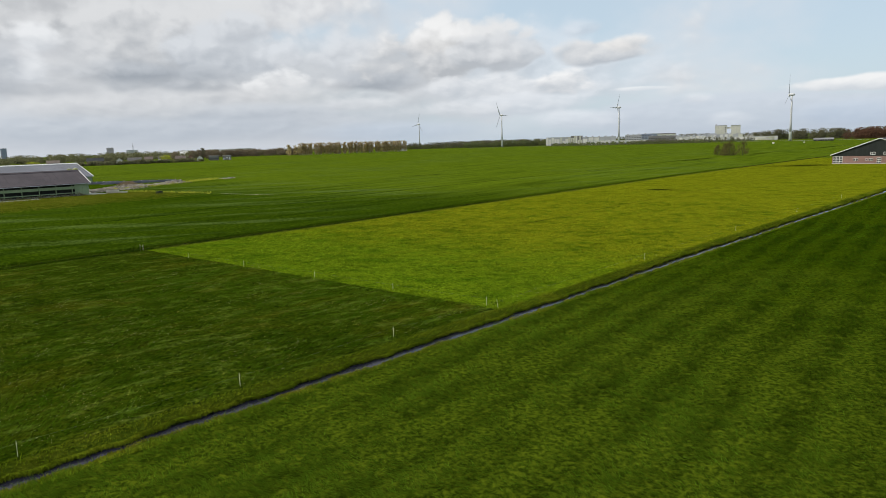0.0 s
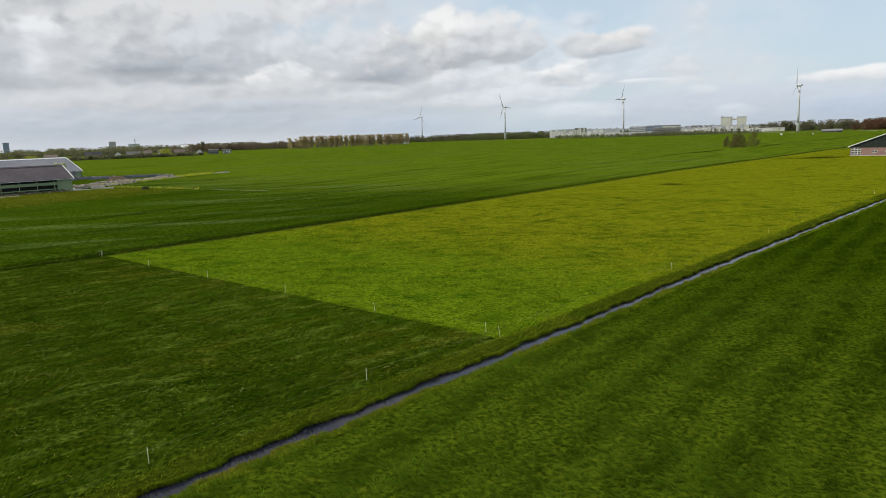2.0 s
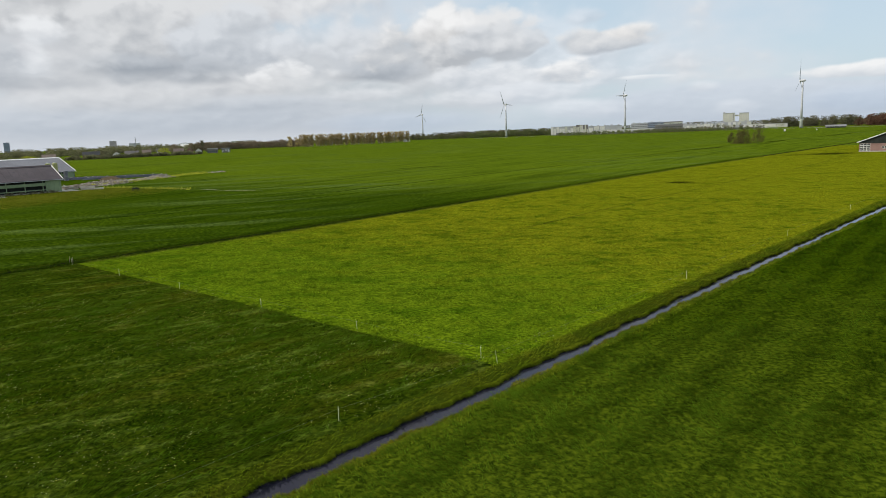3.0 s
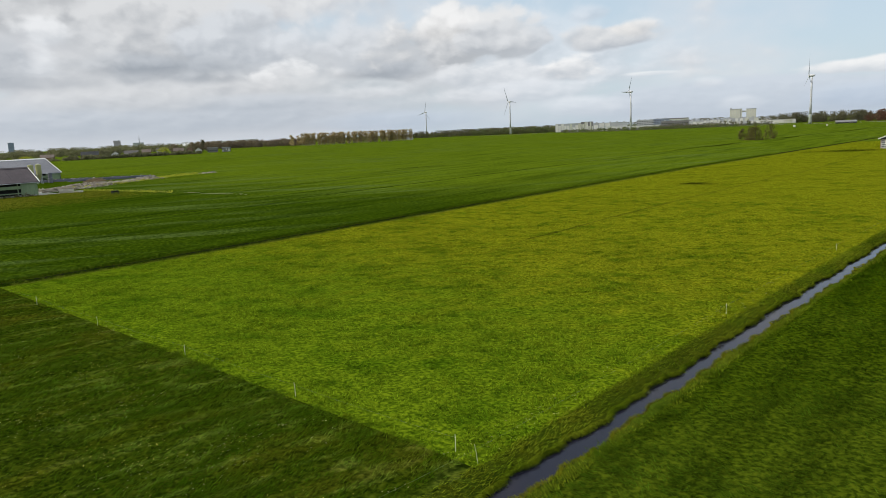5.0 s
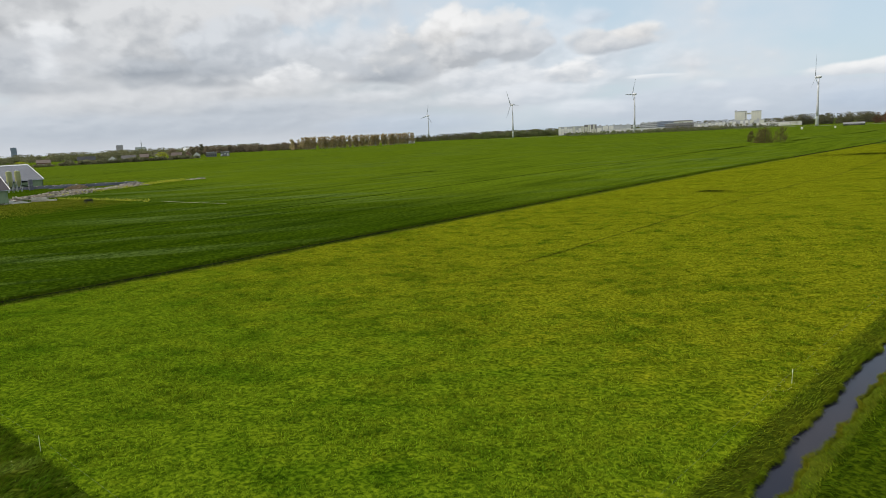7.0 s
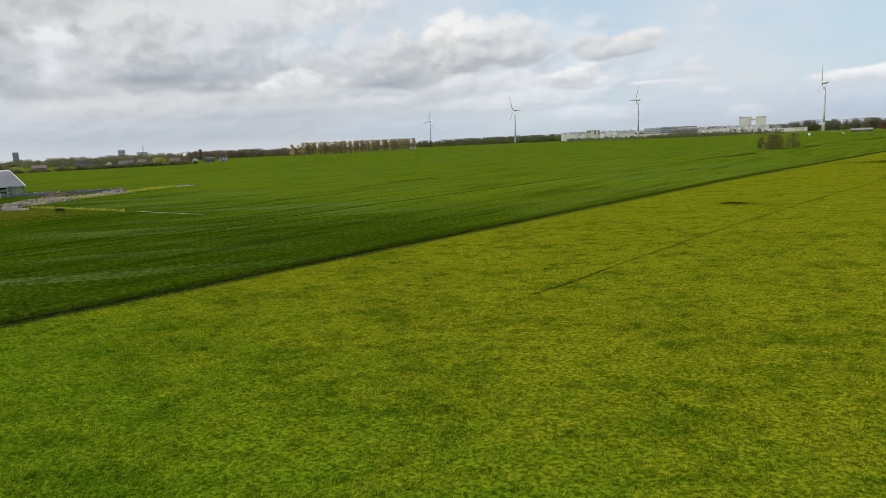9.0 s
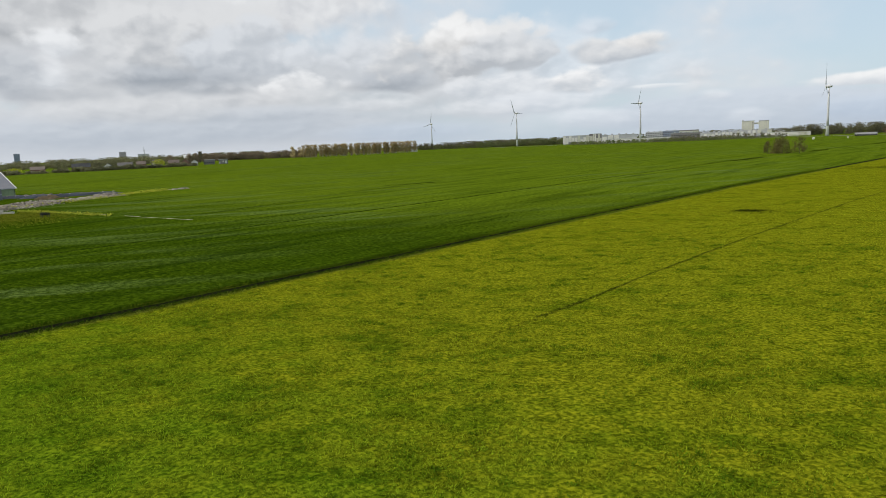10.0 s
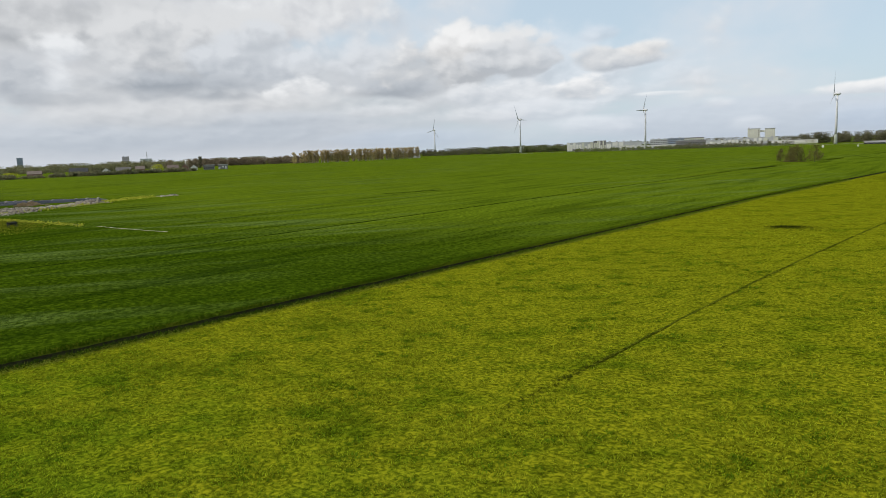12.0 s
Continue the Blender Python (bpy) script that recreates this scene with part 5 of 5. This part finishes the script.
def farmhouse_barn():
    b = thing("brick_barn", "pink brick barn with black gable and white-framed windows", "barn", pose(-81.6, 334.5, 0))
    w, ln, eave, ridge = 35.0, 55.0, 3.9, 10.5
    h = w / 2
    rise = (ridge - eave) / h
    part("brick_wall", Shape().box(0, w, 0, 0.3, 0, 3.3), M["brick_pink"], b)
    part("brick_wall", Shape().box(0, 0.3, 0.3, ln, 0, eave - 0.1), M["brick_pink"], b)
    part("brick_wall", Shape().box(w - 0.3, w, 0.3, ln, 0, eave - 0.1), M["brick_pink"], b)
    part("brick_wall", Shape().box(0.3, w - 0.3, ln - 0.3, ln, 0, eave - 0.1), M["brick_pink"], b)
    part("gable", Shape().prism([(0, 3.3), (w, 3.3), (w, eave), (h, ridge), (0, eave)], -0.04, 0.26), M["gable_black"], b, "black boarded gable")
    part("gable", Shape().prism([(0, 3.3), (w, 3.3), (w, eave), (h, ridge), (0, eave)], ln - 0.26, ln), M["gable_black"], b)
    for k in range(48):
        u = 0.4 + k * 0.73
        top = eave + rise * min(u, w - u) - 0.25
        part("board", Shape().box(u - 0.04, u + 0.04, -0.08, -0.04, 3.35, top), M["gable_black"], b)
    for sgn in (0, 1):
        pts = [(-0.7, eave - 0.7 * rise), (h, ridge), (h, ridge + 0.2), (-0.7, eave - 0.7 * rise + 0.2)]
        if sgn:
            pts = [(w - x, z) for x, z in pts]
        part("roof_panel", Shape().prism(pts, -0.45, ln + 0.4), M["roof_black"], b)
        trim = [(-0.75, eave - 0.75 * rise - 0.10), (h, ridge - 0.05), (h, ridge + 0.24), (-0.75, eave - 0.75 * rise + 0.24)]
        if sgn:
            trim = [(w - x, z) for x, z in trim]
        part("verge_board", Shape().prism(trim, -0.60, -0.46), M["trim"], b, "white painted verge board")

    def lights(x0, x1, z0, z1, nx, nz):
        wd = part("window", Shape().box(x0, x1, -0.03, 0.05, z0, z1), M["trim"], b, "white-framed window")
        dx, dz, g = (x1 - x0) / nx, (z1 - z0) / nz, 0.09
        for i in range(nx):
            for j in range(nz):
                pn = part("pane", Shape().box(x0 + i * dx + g, x0 + (i + 1) * dx - g, -0.06, -0.034, z0 + j * dz + g, z0 + (j + 1) * dz - g), M["glass"], wd)

    lights(0.35, 4.0, 0.35, 3.2, 3, 4)
    lights(8.0, 9.9, 1.25, 2.25, 2, 1)
    lights(12.6, 13.3, 1.35, 2.2, 1, 1)
    lights(13.8, 15.4, 1.25, 2.25, 2, 1)
    lights(16.7, 18.3, 0.15, 2.6, 2, 3)
    lights(20.2, 21.8, 1.25, 2.25, 2, 1)
    part("plinth", Shape().box(-0.02, w + 0.02, -0.06, 0.0, 0, 0.3), M["concrete"], b)
    for x0 in (14.2, 19.0):
        wd = part("window", Shape().box(x0, x0 + 1.9, -0.10, -0.02, 3.8, 4.9), M["trim"], b)
        part("pane", Shape().box(x0 + 0.15, x0 + 0.87, -0.13, -0.104, 3.95, 4.75), M["glass"], wd)
        part("pane", Shape().box(x0 + 1.03, x0 + 1.75, -0.13, -0.104, 3.95, 4.75), M["glass"], wd)


farmhouse_barn()


# ---- far buildings ----
def hall(x, y, turn, w, z, mat, label, name="industrial_hall", category="building", deep=40.0, bays=0, bay_mat=None, band=None, windows=0, floors=0, roof_bits=0, bay_gap=0.5):
    """A flat-roofed building whose front looks along local -y."""
    b = thing(name, label, category, pose(x, y, 0, 0, 0, turn))
    part("wall", Shape().box(-w / 2, w / 2, 0, deep, 0, z), mat, b)
    part("roof", Shape().box(-w / 2 - 0.3, w / 2 + 0.3, -0.3, deep + 0.3, z, z + 0.5), M["panel_grey"], b)
    if band:
        part("roof_band", Shape().box(-w / 2 - 0.1, w / 2 + 0.1, -0.25, 0.0, z - 2.2, z), band, b)
    rs = random.Random(int(abs(x) + abs(y)))
    for k in range(bays):
        d = w / bays
        g0, g1 = bay_gap * rs.uniform(0.1, 0.9), bay_gap * rs.uniform(0.1, 0.9)
        part("facade_panel", Shape().box(-w / 2 + (k + g0 / 2) * d, -w / 2 + (k + 1 - g1 / 2) * d, -0.35, 0, 0.5, (z - 0.4) * rs.choice((0.55, 0.8, 1.0, 1.0))), rs.choice((bay_mat or mat, bay_mat or mat, M["render_white"], M["panel_cream"])), b)
    if bays:
        part("door_row", Shape().box(-w * rs.uniform(0.25, 0.45), w * rs.uniform(0.1, 0.4), -0.5, -0.36, 0, min(4.2, z * 0.4)), M["panel_dark"], b, "dark row of loading doors")
    if windows:
        d = w / windows
        fl = max(floors, 1)
        for j in range(fl):
            for k in range(windows):
                zz = 1.2 + j * (z - 1.2) / fl
                wd = part("window", Shape().box(-w / 2 + (k + 0.2) * d, -w / 2 + (k + 0.8) * d, -0.12, 0.0, zz, zz + min(1.8, (z - 1.2) / fl * 0.6)), M["glass"], b)
    for k in range(roof_bits):
        u = -w / 2 + (k + 0.5) * w / roof_bits
        part("roof_unit", Shape().box(u - 2.0, u + 2.0, 6, 11, z + 0.5, z + 2.6), M["panel_grey"], b)
    return b


hall(-864, 1298, 33.7, 54, 17.4, M["panel_grey"], "long pale grey industrial hall with upright panels", bays=9, bay_mat=M["render_white"], band=M["panel_grey"], bay_gap=0.2)
hall(-828, 1316, 32.2, 25.5, 19.5, M["panel_dark"], "row of tall pale storage bays on a dark hall", bays=7, bay_mat=M["panel_cream"], bay_gap=0.35)
hall(-784, 1336, 30.4, 70.6, 15.6, M["panel_grey"], "pale grey industrial hall with upright panels", bays=6, bay_mat=M["render_white"], roof_bits=5, bay_gap=0.3)
hall(-688, 1242, 29.0, 114, 7.4, M["render_white"], "long low white warehouse behind a hedge", bays=16, bay_mat=M["panel_grey"], deep=24, bay_gap=0.7)
hall(-908, 1725, 27.8, 42.7, 19.0, M["panel_grey"], "pale grey office block with rows of windows", windows=10, floors=4, roof_bits=3)
hall(-894, 1789, 26.6, 41.7, 20.5, M["slate_blue"], "blue-grey office block with rows of windows", windows=10, floors=4, roof_bits=2)
hall(-811, 1718, 25.3, 46.0, 20.0, M["panel_cream"], "broad tan office block above lower halls", windows=12, floors=3, band=M["panel_dark"])
hall(-627, 1471, 23.1, 82.4, 11.5, M["panel_grey"], "low grey hall with rooftop units", bays=12, bay_mat=M["render_white"], roof_bits=8)
hall(-524, 1384, 20.8, 174, 7.0, M["render_white"], "very long low white warehouse at the field's end", bays=9, bay_mat=M["panel_grey"], deep=30, bay_gap=0.75)
hall(-490, 1438, 18.8, 43, 10.0, M["render_white"], "white warehouse with a plain front", bays=8, bay_mat=M["panel_cream"], bay_gap=0.2)
hall(-742, 1560, 27.0, 70, 13.5, M["panel_dark"], "dark low hall among industrial roofs", windows=14, floors=2, roof_bits=4)
hall(-578, 1512, 20.8, 66, 13.0, M["panel_grey"], "low grey hall before the mill tower", bays=7, bay_mat=M["render_white"], roof_bits=3)
hall(-1567, 1947, 38.8, 121, 15.5, M["render_white"], "distant long white hall over the trees")


a, b = spot(-0.44, 0.898, 1375), spot(-0.325, 0.946, 1365)
W("street_trees", "row of small dark street trees before white warehouses", a[0], a[1], b[0], b[1], 8, 30, 9.0, 6.0, "dark", seed=44, n=240, vary=(0.5, 1.1))
a, b = spot(-0.56, 0.828, 1385), spot(-0.45, 0.893, 1370)
W("yard_trees", "loose green shrubs before the industrial halls", a[0], a[1], b[0], b[1], 10, 26, 6.0, 7.0, "green", seed=45, n=260)
a, b = spot(-0.47, 0.883, 1340), spot(-0.385, 0.923, 1320)
W("roadside_shrubs", "uneven olive shrubs along the far road", a[0], a[1], b[0], b[1], 12, 34, 6.0, 8.0, "olive", seed=46, n=260)


def mill():
    b = thing("mill_tower", "cream twin-block mill tower joined by a bridge", "building", pose(-602, 1588, 0, 0, 0, 20.8))
    part("block", Shape().box(-28.5, -4.0, 0, 22, 0, 32.5), M["panel_cream"], b)
    part("block", Shape().box(5.0, 24.5, 0, 22, 0, 32.0), M["panel_cream"], b)
    part("bridge", Shape().box(-4.0, 5.0, 6, 14, 25.5, 28.8), M["panel_cream"], b)
    part("bridge", Shape().box(-4.0, 5.0, 4, 16, 0, 14), M["panel_grey"], b)
    part("parapet", Shape().box(-29, -3.6, -0.5, 22.5, 32.5, 33.4), M["panel_grey"], b)
    part("parapet", Shape().box(4.6, 25, -0.5, 22.5, 32.0, 32.9), M["panel_grey"], b)
    part("lift_tower", Shape().box(-28, -24, 4, 9, 33.4, 35.6), M["panel_grey"], b)
    for k in range(8):
        part("facade_joint", Shape().box(-28 + k * 3.2, -27.8 + k * 3.2, -0.12, 0.0, 12, 32.4), M["panel_grey"], b)
    for k in range(6):
        part("facade_joint", Shape().box(6 + k * 3.4, 6.2 + k * 3.4, -0.12, 0.0, 12, 31.9), M["panel_grey"], b)
    for k in range(4):
        part("window", Shape().box(-7.8, -6.2, -0.2, 0, 14 + 4.4 * k, 16 + 4.4 * k), M["glass"], b)


mill()


def house(x, y, turn, w, ridge, deep, wall, roof, label, side=False, chimney=True):
    """A gabled house; side: its gable end looks at the fields."""
    b = thing("house", label, "house", pose(x, y, 0, 0, 0, turn + (90 if side else 0)))
    ln, d = (deep, w) if side else (w, deep)
    eave = ridge * 0.52
    part("wall", Shape().box(-ln / 2, ln / 2, -d / 2, d / 2, 0, eave), wall, b)
    for sx in (-1, 1):
        s = Shape()
        x0 = sx * ln / 2
        s.poly([(x0, -d / 2, eave), (x0, d / 2, eave), (x0, 0, ridge)]).poly([(x0 - sx * 0.25, -d / 2, eave), (x0 - sx * 0.25, d / 2, eave), (x0 - sx * 0.25, 0, ridge)])
        part("gable", s, wall, b)
    for sy in (-1, 1):
        s = Shape()
        lo = eave - 0.2
        pts = [(-ln / 2 - 0.3, sy * (d / 2 + 0.4), lo), (ln / 2 + 0.3, sy * (d / 2 + 0.4), lo), (ln / 2 + 0.3, 0, ridge), (-ln / 2 - 0.3, 0, ridge)]
        s.poly(pts).poly([(p[0], p[1], p[2] + 0.25) for p in pts])
        for i in range(4):
            p, q = pts[i], pts[(i + 1) % 4]
            s.poly([p, q, (q[0], q[1], q[2] + 0.25), (p[0], p[1], p[2] + 0.25)])
        rf = part("roof", s, roof, b)
    if chimney:
        part("chimney", Shape().box(ln * 0.22, ln * 0.22 + 0.8, -0.4, 0.4, ridge - 0.8, ridge + 0.9), M["brick_red"], b)
    n = max(2, int(ln / 3))
    for k in range(n):
        u = -ln / 2 + (k + 0.5) * ln / n
        wd = part("window", Shape().box(u - 0.65, u + 0.65, -d / 2 - 0.05, -d / 2, 0.9, min(2.3, eave - 0.3)), M["trim"], b)
        part("pane", Shape().box(u - 0.5, u + 0.5, -d / 2 - 0.09, -d / 2 - 0.054, 1.05, min(2.15, eave - 0.45)), M["glass"], wd)
    return b


house(-959, 425, 66.1, 11, 7.5, 9, M["brick_red"], M["roof_tile"], "brick farmhouse with a brown tiled roof")
house(-979, 454, 65.1, 11, 8.0, 9, M["render_white"], M["roof_old"], "pale house with a grey roof among trees")
house(-906, 445, 63.8, 13, 7.6, 9, M["brick_red"], M["roof_tile"], "low brick house with brown roof at the field edge")
house(-918, 466, 63.1, 9, 7.8, 12, M["brick_red"], M["roof_old"], "brick house with a faded grey-brown roof", side=True)
house(-886, 463, 62.4, 8, 7.0, 10, M["render_white"], M["roof_black"], "small white-gabled house with dark roof", side=True)
house(-900, 332, 69.7, 19, 8.7, 10, M["brick_red"], M["roof_black"], "dark-roofed farmhouse behind garden trees")
house(-909, 365, 68.1, 9, 7.4, 13, M["render_white"], M["roof_old"], "pale gabled house with grey roof behind hedges", side=True)
house(-930, 393, 67.1, 17, 7.2, 9, M["render_white"], M["roof_old"], "pale low house with grey roof behind hedges")
house(-1048, 1001, 46.3, 14, 9.0, 9, M["render_white"], M["roof_old"], "white house beside the poplar wood")
house(-283, 1104, 14.4, 25, 4.0, 18, M["gable_black"], M["panel_dark"], "low dark shed with a weathered grey roof", chimney=False)
house(-1521, 757, 63.5, 18, 12, 12, M["render_white"], M["render_white"], "distant white house above the woods", chimney=False)
house(-950, 300, 71.0, 15, 7.0, 9, M["brick_red"], M["roof_tile"], "red-roofed house behind bushes")

hall(-880, 480, 60.9, 13, 5.6, M["panel_dark"], "dark flat-roofed modern house with white trim", "modern_house", "house", 9, windows=5, floors=1)
hall(-866, 492, 60.9, 11, 5.4, M["panel_dark"], "dark flat-roofed modern house with pale panels", "modern_house", "house", 9, bays=3, bay_mat=M["render_white"], bay_gap=0.7)
hall(-4161, 1084, 75.4, 27.6, 54, M["slate_blue"], "distant dark blue tower block", "tower_block", "building", 25, roof_bits=1)
hall(-4005, 1563, 68.7, 36, 42, M["tower_pink"], "distant pinkish-grey stepped tower block", "tower_block", "building", 25, roof_bits=2)
hall(-3318, 1395, 67.2, 49, 24, M["panel_grey"], "distant low grey stadium-like building", "distant_hall", "building", 40, bays=8, bay_mat=M["render_white"])
hall(-2580, 1530, 59.3, 92, 15.5, M["render_white"], "distant long white hall over the woods", "distant_hall", "building", 40)
hall(-2273, 1260, 61.0, 40, 14, M["render_white"], "distant white building above the village trees", "distant_hall", "building", 20, bays=5, bay_mat=M["panel_grey"])
mast = thing("radio_mast", "thin distant radio mast above the town", "mast", pose(-3317, 1400, 0))
part("pole", Shape().tube([(0, 0, 0), (0, 0, 40), (0, 0, 58)], [2.0, 1.4, 0.5], 8), M["panel_grey"], mast)
part("platform", Shape().lathe([(3, 40), (3.4, 41), (3, 42)], 10), M["panel_grey"], mast)


# ---- marks in the fields ----
def strip(name, label, pts, width, mat, z=0.02, seed=0):
    """A worn track that follows a line, with uneven edges."""
    line = []
    for a, b in zip(pts[:-1], pts[1:]):
        n = max(2, int(math.dist(a, b) / 1.5))
        line += [(a[0] + (b[0] - a[0]) * k / n, a[1] + (b[1] - a[1]) * k / n) for k in range(n)]
    line.append(pts[-1])
    s = Shape()
    for i, p in enumerate(line):
        q, r = line[max(i - 1, 0)], line[min(i + 1, len(line) - 1)]
        d = Vector((r[0] - q[0], r[1] - q[1])).normalized()
        wl = width * (0.5 + 0.18 * math.sin(i * 1.3 + seed) + 0.12 * math.sin(i * 3.7))
        wr = width * (0.5 + 0.18 * math.sin(i * 1.7 + 2 + seed) + 0.12 * math.sin(i * 4.1))
        s.v += [(p[0] - d.y * wl, p[1] + d.x * wl, z), (p[0] + d.y * wr, p[1] - d.x * wr, z)]
    s.f = [(2 * i + 1, 2 * i + 3, 2 * i + 2, 2 * i) for i in range(len(line) - 1)]
    ob = new(name, link_mesh(name, s.v, s.f, [mat]))
    return tagged(ob, label, "track", kind="structure")


strip("cattle_track", "narrow trodden cattle track through the pasture", [(-70.3, 98), (-71.2, 111.5), (-72.2, 131), (-72.8, 152), (-73.2, 175), (-73.5, 200), (-73.0, 222), (-75.5, 270), (-79, 300)], 0.22, M["worn"], 0.05)
strip("cattle_track", "dark trodden track leading to the brick barn", [(-105, 310), (-96, 311.5), (-86, 313)], 0.8, M["worn"], 0.05, 2)
def smear(name, label, x, y, rx, ry, turn, n, mat):
    """A patch of flattened dark grass that thins out at its edge."""
    u, v = rng.normal(0, rx, n), rng.normal(0, ry, n)
    c, q = math.cos(radians(turn)), math.sin(radians(turn))
    blades(name, label, x + u * c - v * q, y + u * q + v * c, np.full(n, 0.05), 0.35, 0.12, rng.uniform(0, 6.28, n), mat, 0.12, 0.02)


M["b_dark"] = blade_mat("trampled_blades", ((0.030, 0.040, 0.004), (0.044, 0.054, 0.005), (0.020, 0.026, 0.004)), 0.4, 0.3)
M["b_worn"] = blade_mat("trodden_blades", ((0.050, 0.066, 0.005), (0.075, 0.086, 0.006), (0.035, 0.048, 0.004)), 0.4, 0.3)
smear("trampled_patch", "dark trampled patch in the pasture", -84.0, 174.8, 1.3, 0.7, 22, 700, M["b_dark"])
smear("trampled_patch", "faint trodden grass round a dark patch", -83.0, 174.0, 2.6, 1.6, 22, 500, M["b_worn"])
for y0 in range(88, 101):                      # where the track fades into the pasture
    smear("track_fringe", "trodden grass at the faint end of a cattle track", -69.9 - 0.035 * (y0 - 86), y0 + 0.5, 0.10, 0.5, 0, 3 + (y0 - 88), M["b_worn"])
M["dry"] = matter("dry_pale_grass", ((0.42, 0.42, 0.26), (0.52, 0.50, 0.34), (0.16, 0.20, 0.06)), 0.25, 0.8, 0.9, 0.2, spec=0.1)
strip("dry_line", "narrow pale line of dry grass along a field ditch", [(-209, 115.6), (-198, 116.4), (-189, 117.6), (-180, 118.9)], 0.28, M["dry"], 0.06, 3)
strip("dry_line", "short pale line of dry grass among weeds", [(-222, 114.0), (-216, 114.5)], 0.22, M["dry"], 0.06, 4)
strip("field_track", "thin dark furrow running along the grassland", [(-190.5, 125.7), (-205.3, 170.4), (-226, 242.7)], 0.5, M["furrow"], 0.05, 8)
strip("field_track", "faint dark furrow across the grassland", [(-224, 212), (-216, 232)], 2.5, M["furrow"], 0.05, 6)
strip("field_track", "dark narrow ditch line across far grassland", [(-455, 120), (-480, 190), (-512, 266), (-540, 335), (-560, 440)], 3.0, M["furrow"], 0.05, 7)
smear("gateway_mud", "dark trampled ground before the brick barn", -87.0, 320.0, 4.2, 3.6, 40, 2600, M["b_dark"])
smear("gateway_mud", "trodden grass leading to the brick barn", -91.0, 314.0, 7.0, 4.0, 30, 2200, M["b_worn"])
strip("far_road", "pale road along the far field edge", [(-960, 1110), (-850, 1190), (-740, 1245), (-640, 1270), (-465, 1250), (-330, 1180), (-200, 1120), (-60, 1080)], 9.0, M["concrete"], 0.06, 9)
for dx, dy, size in ((-262, 938, 1.0), (-292, 918, 1.5)):
    bl = thing("silage_bale", "round silage bale wrapped in white plastic", "bale", Matrix.LocRotScale((dx, dy, 0), None, (size, size, size)), group="wrapped bales")
    part("wrap", Shape().lathe([(0.6, 0), (0.75, 0.2), (0.8, 0.9), (0.75, 1.3), (0.55, 1.5)], 14), M["trim"], bl)
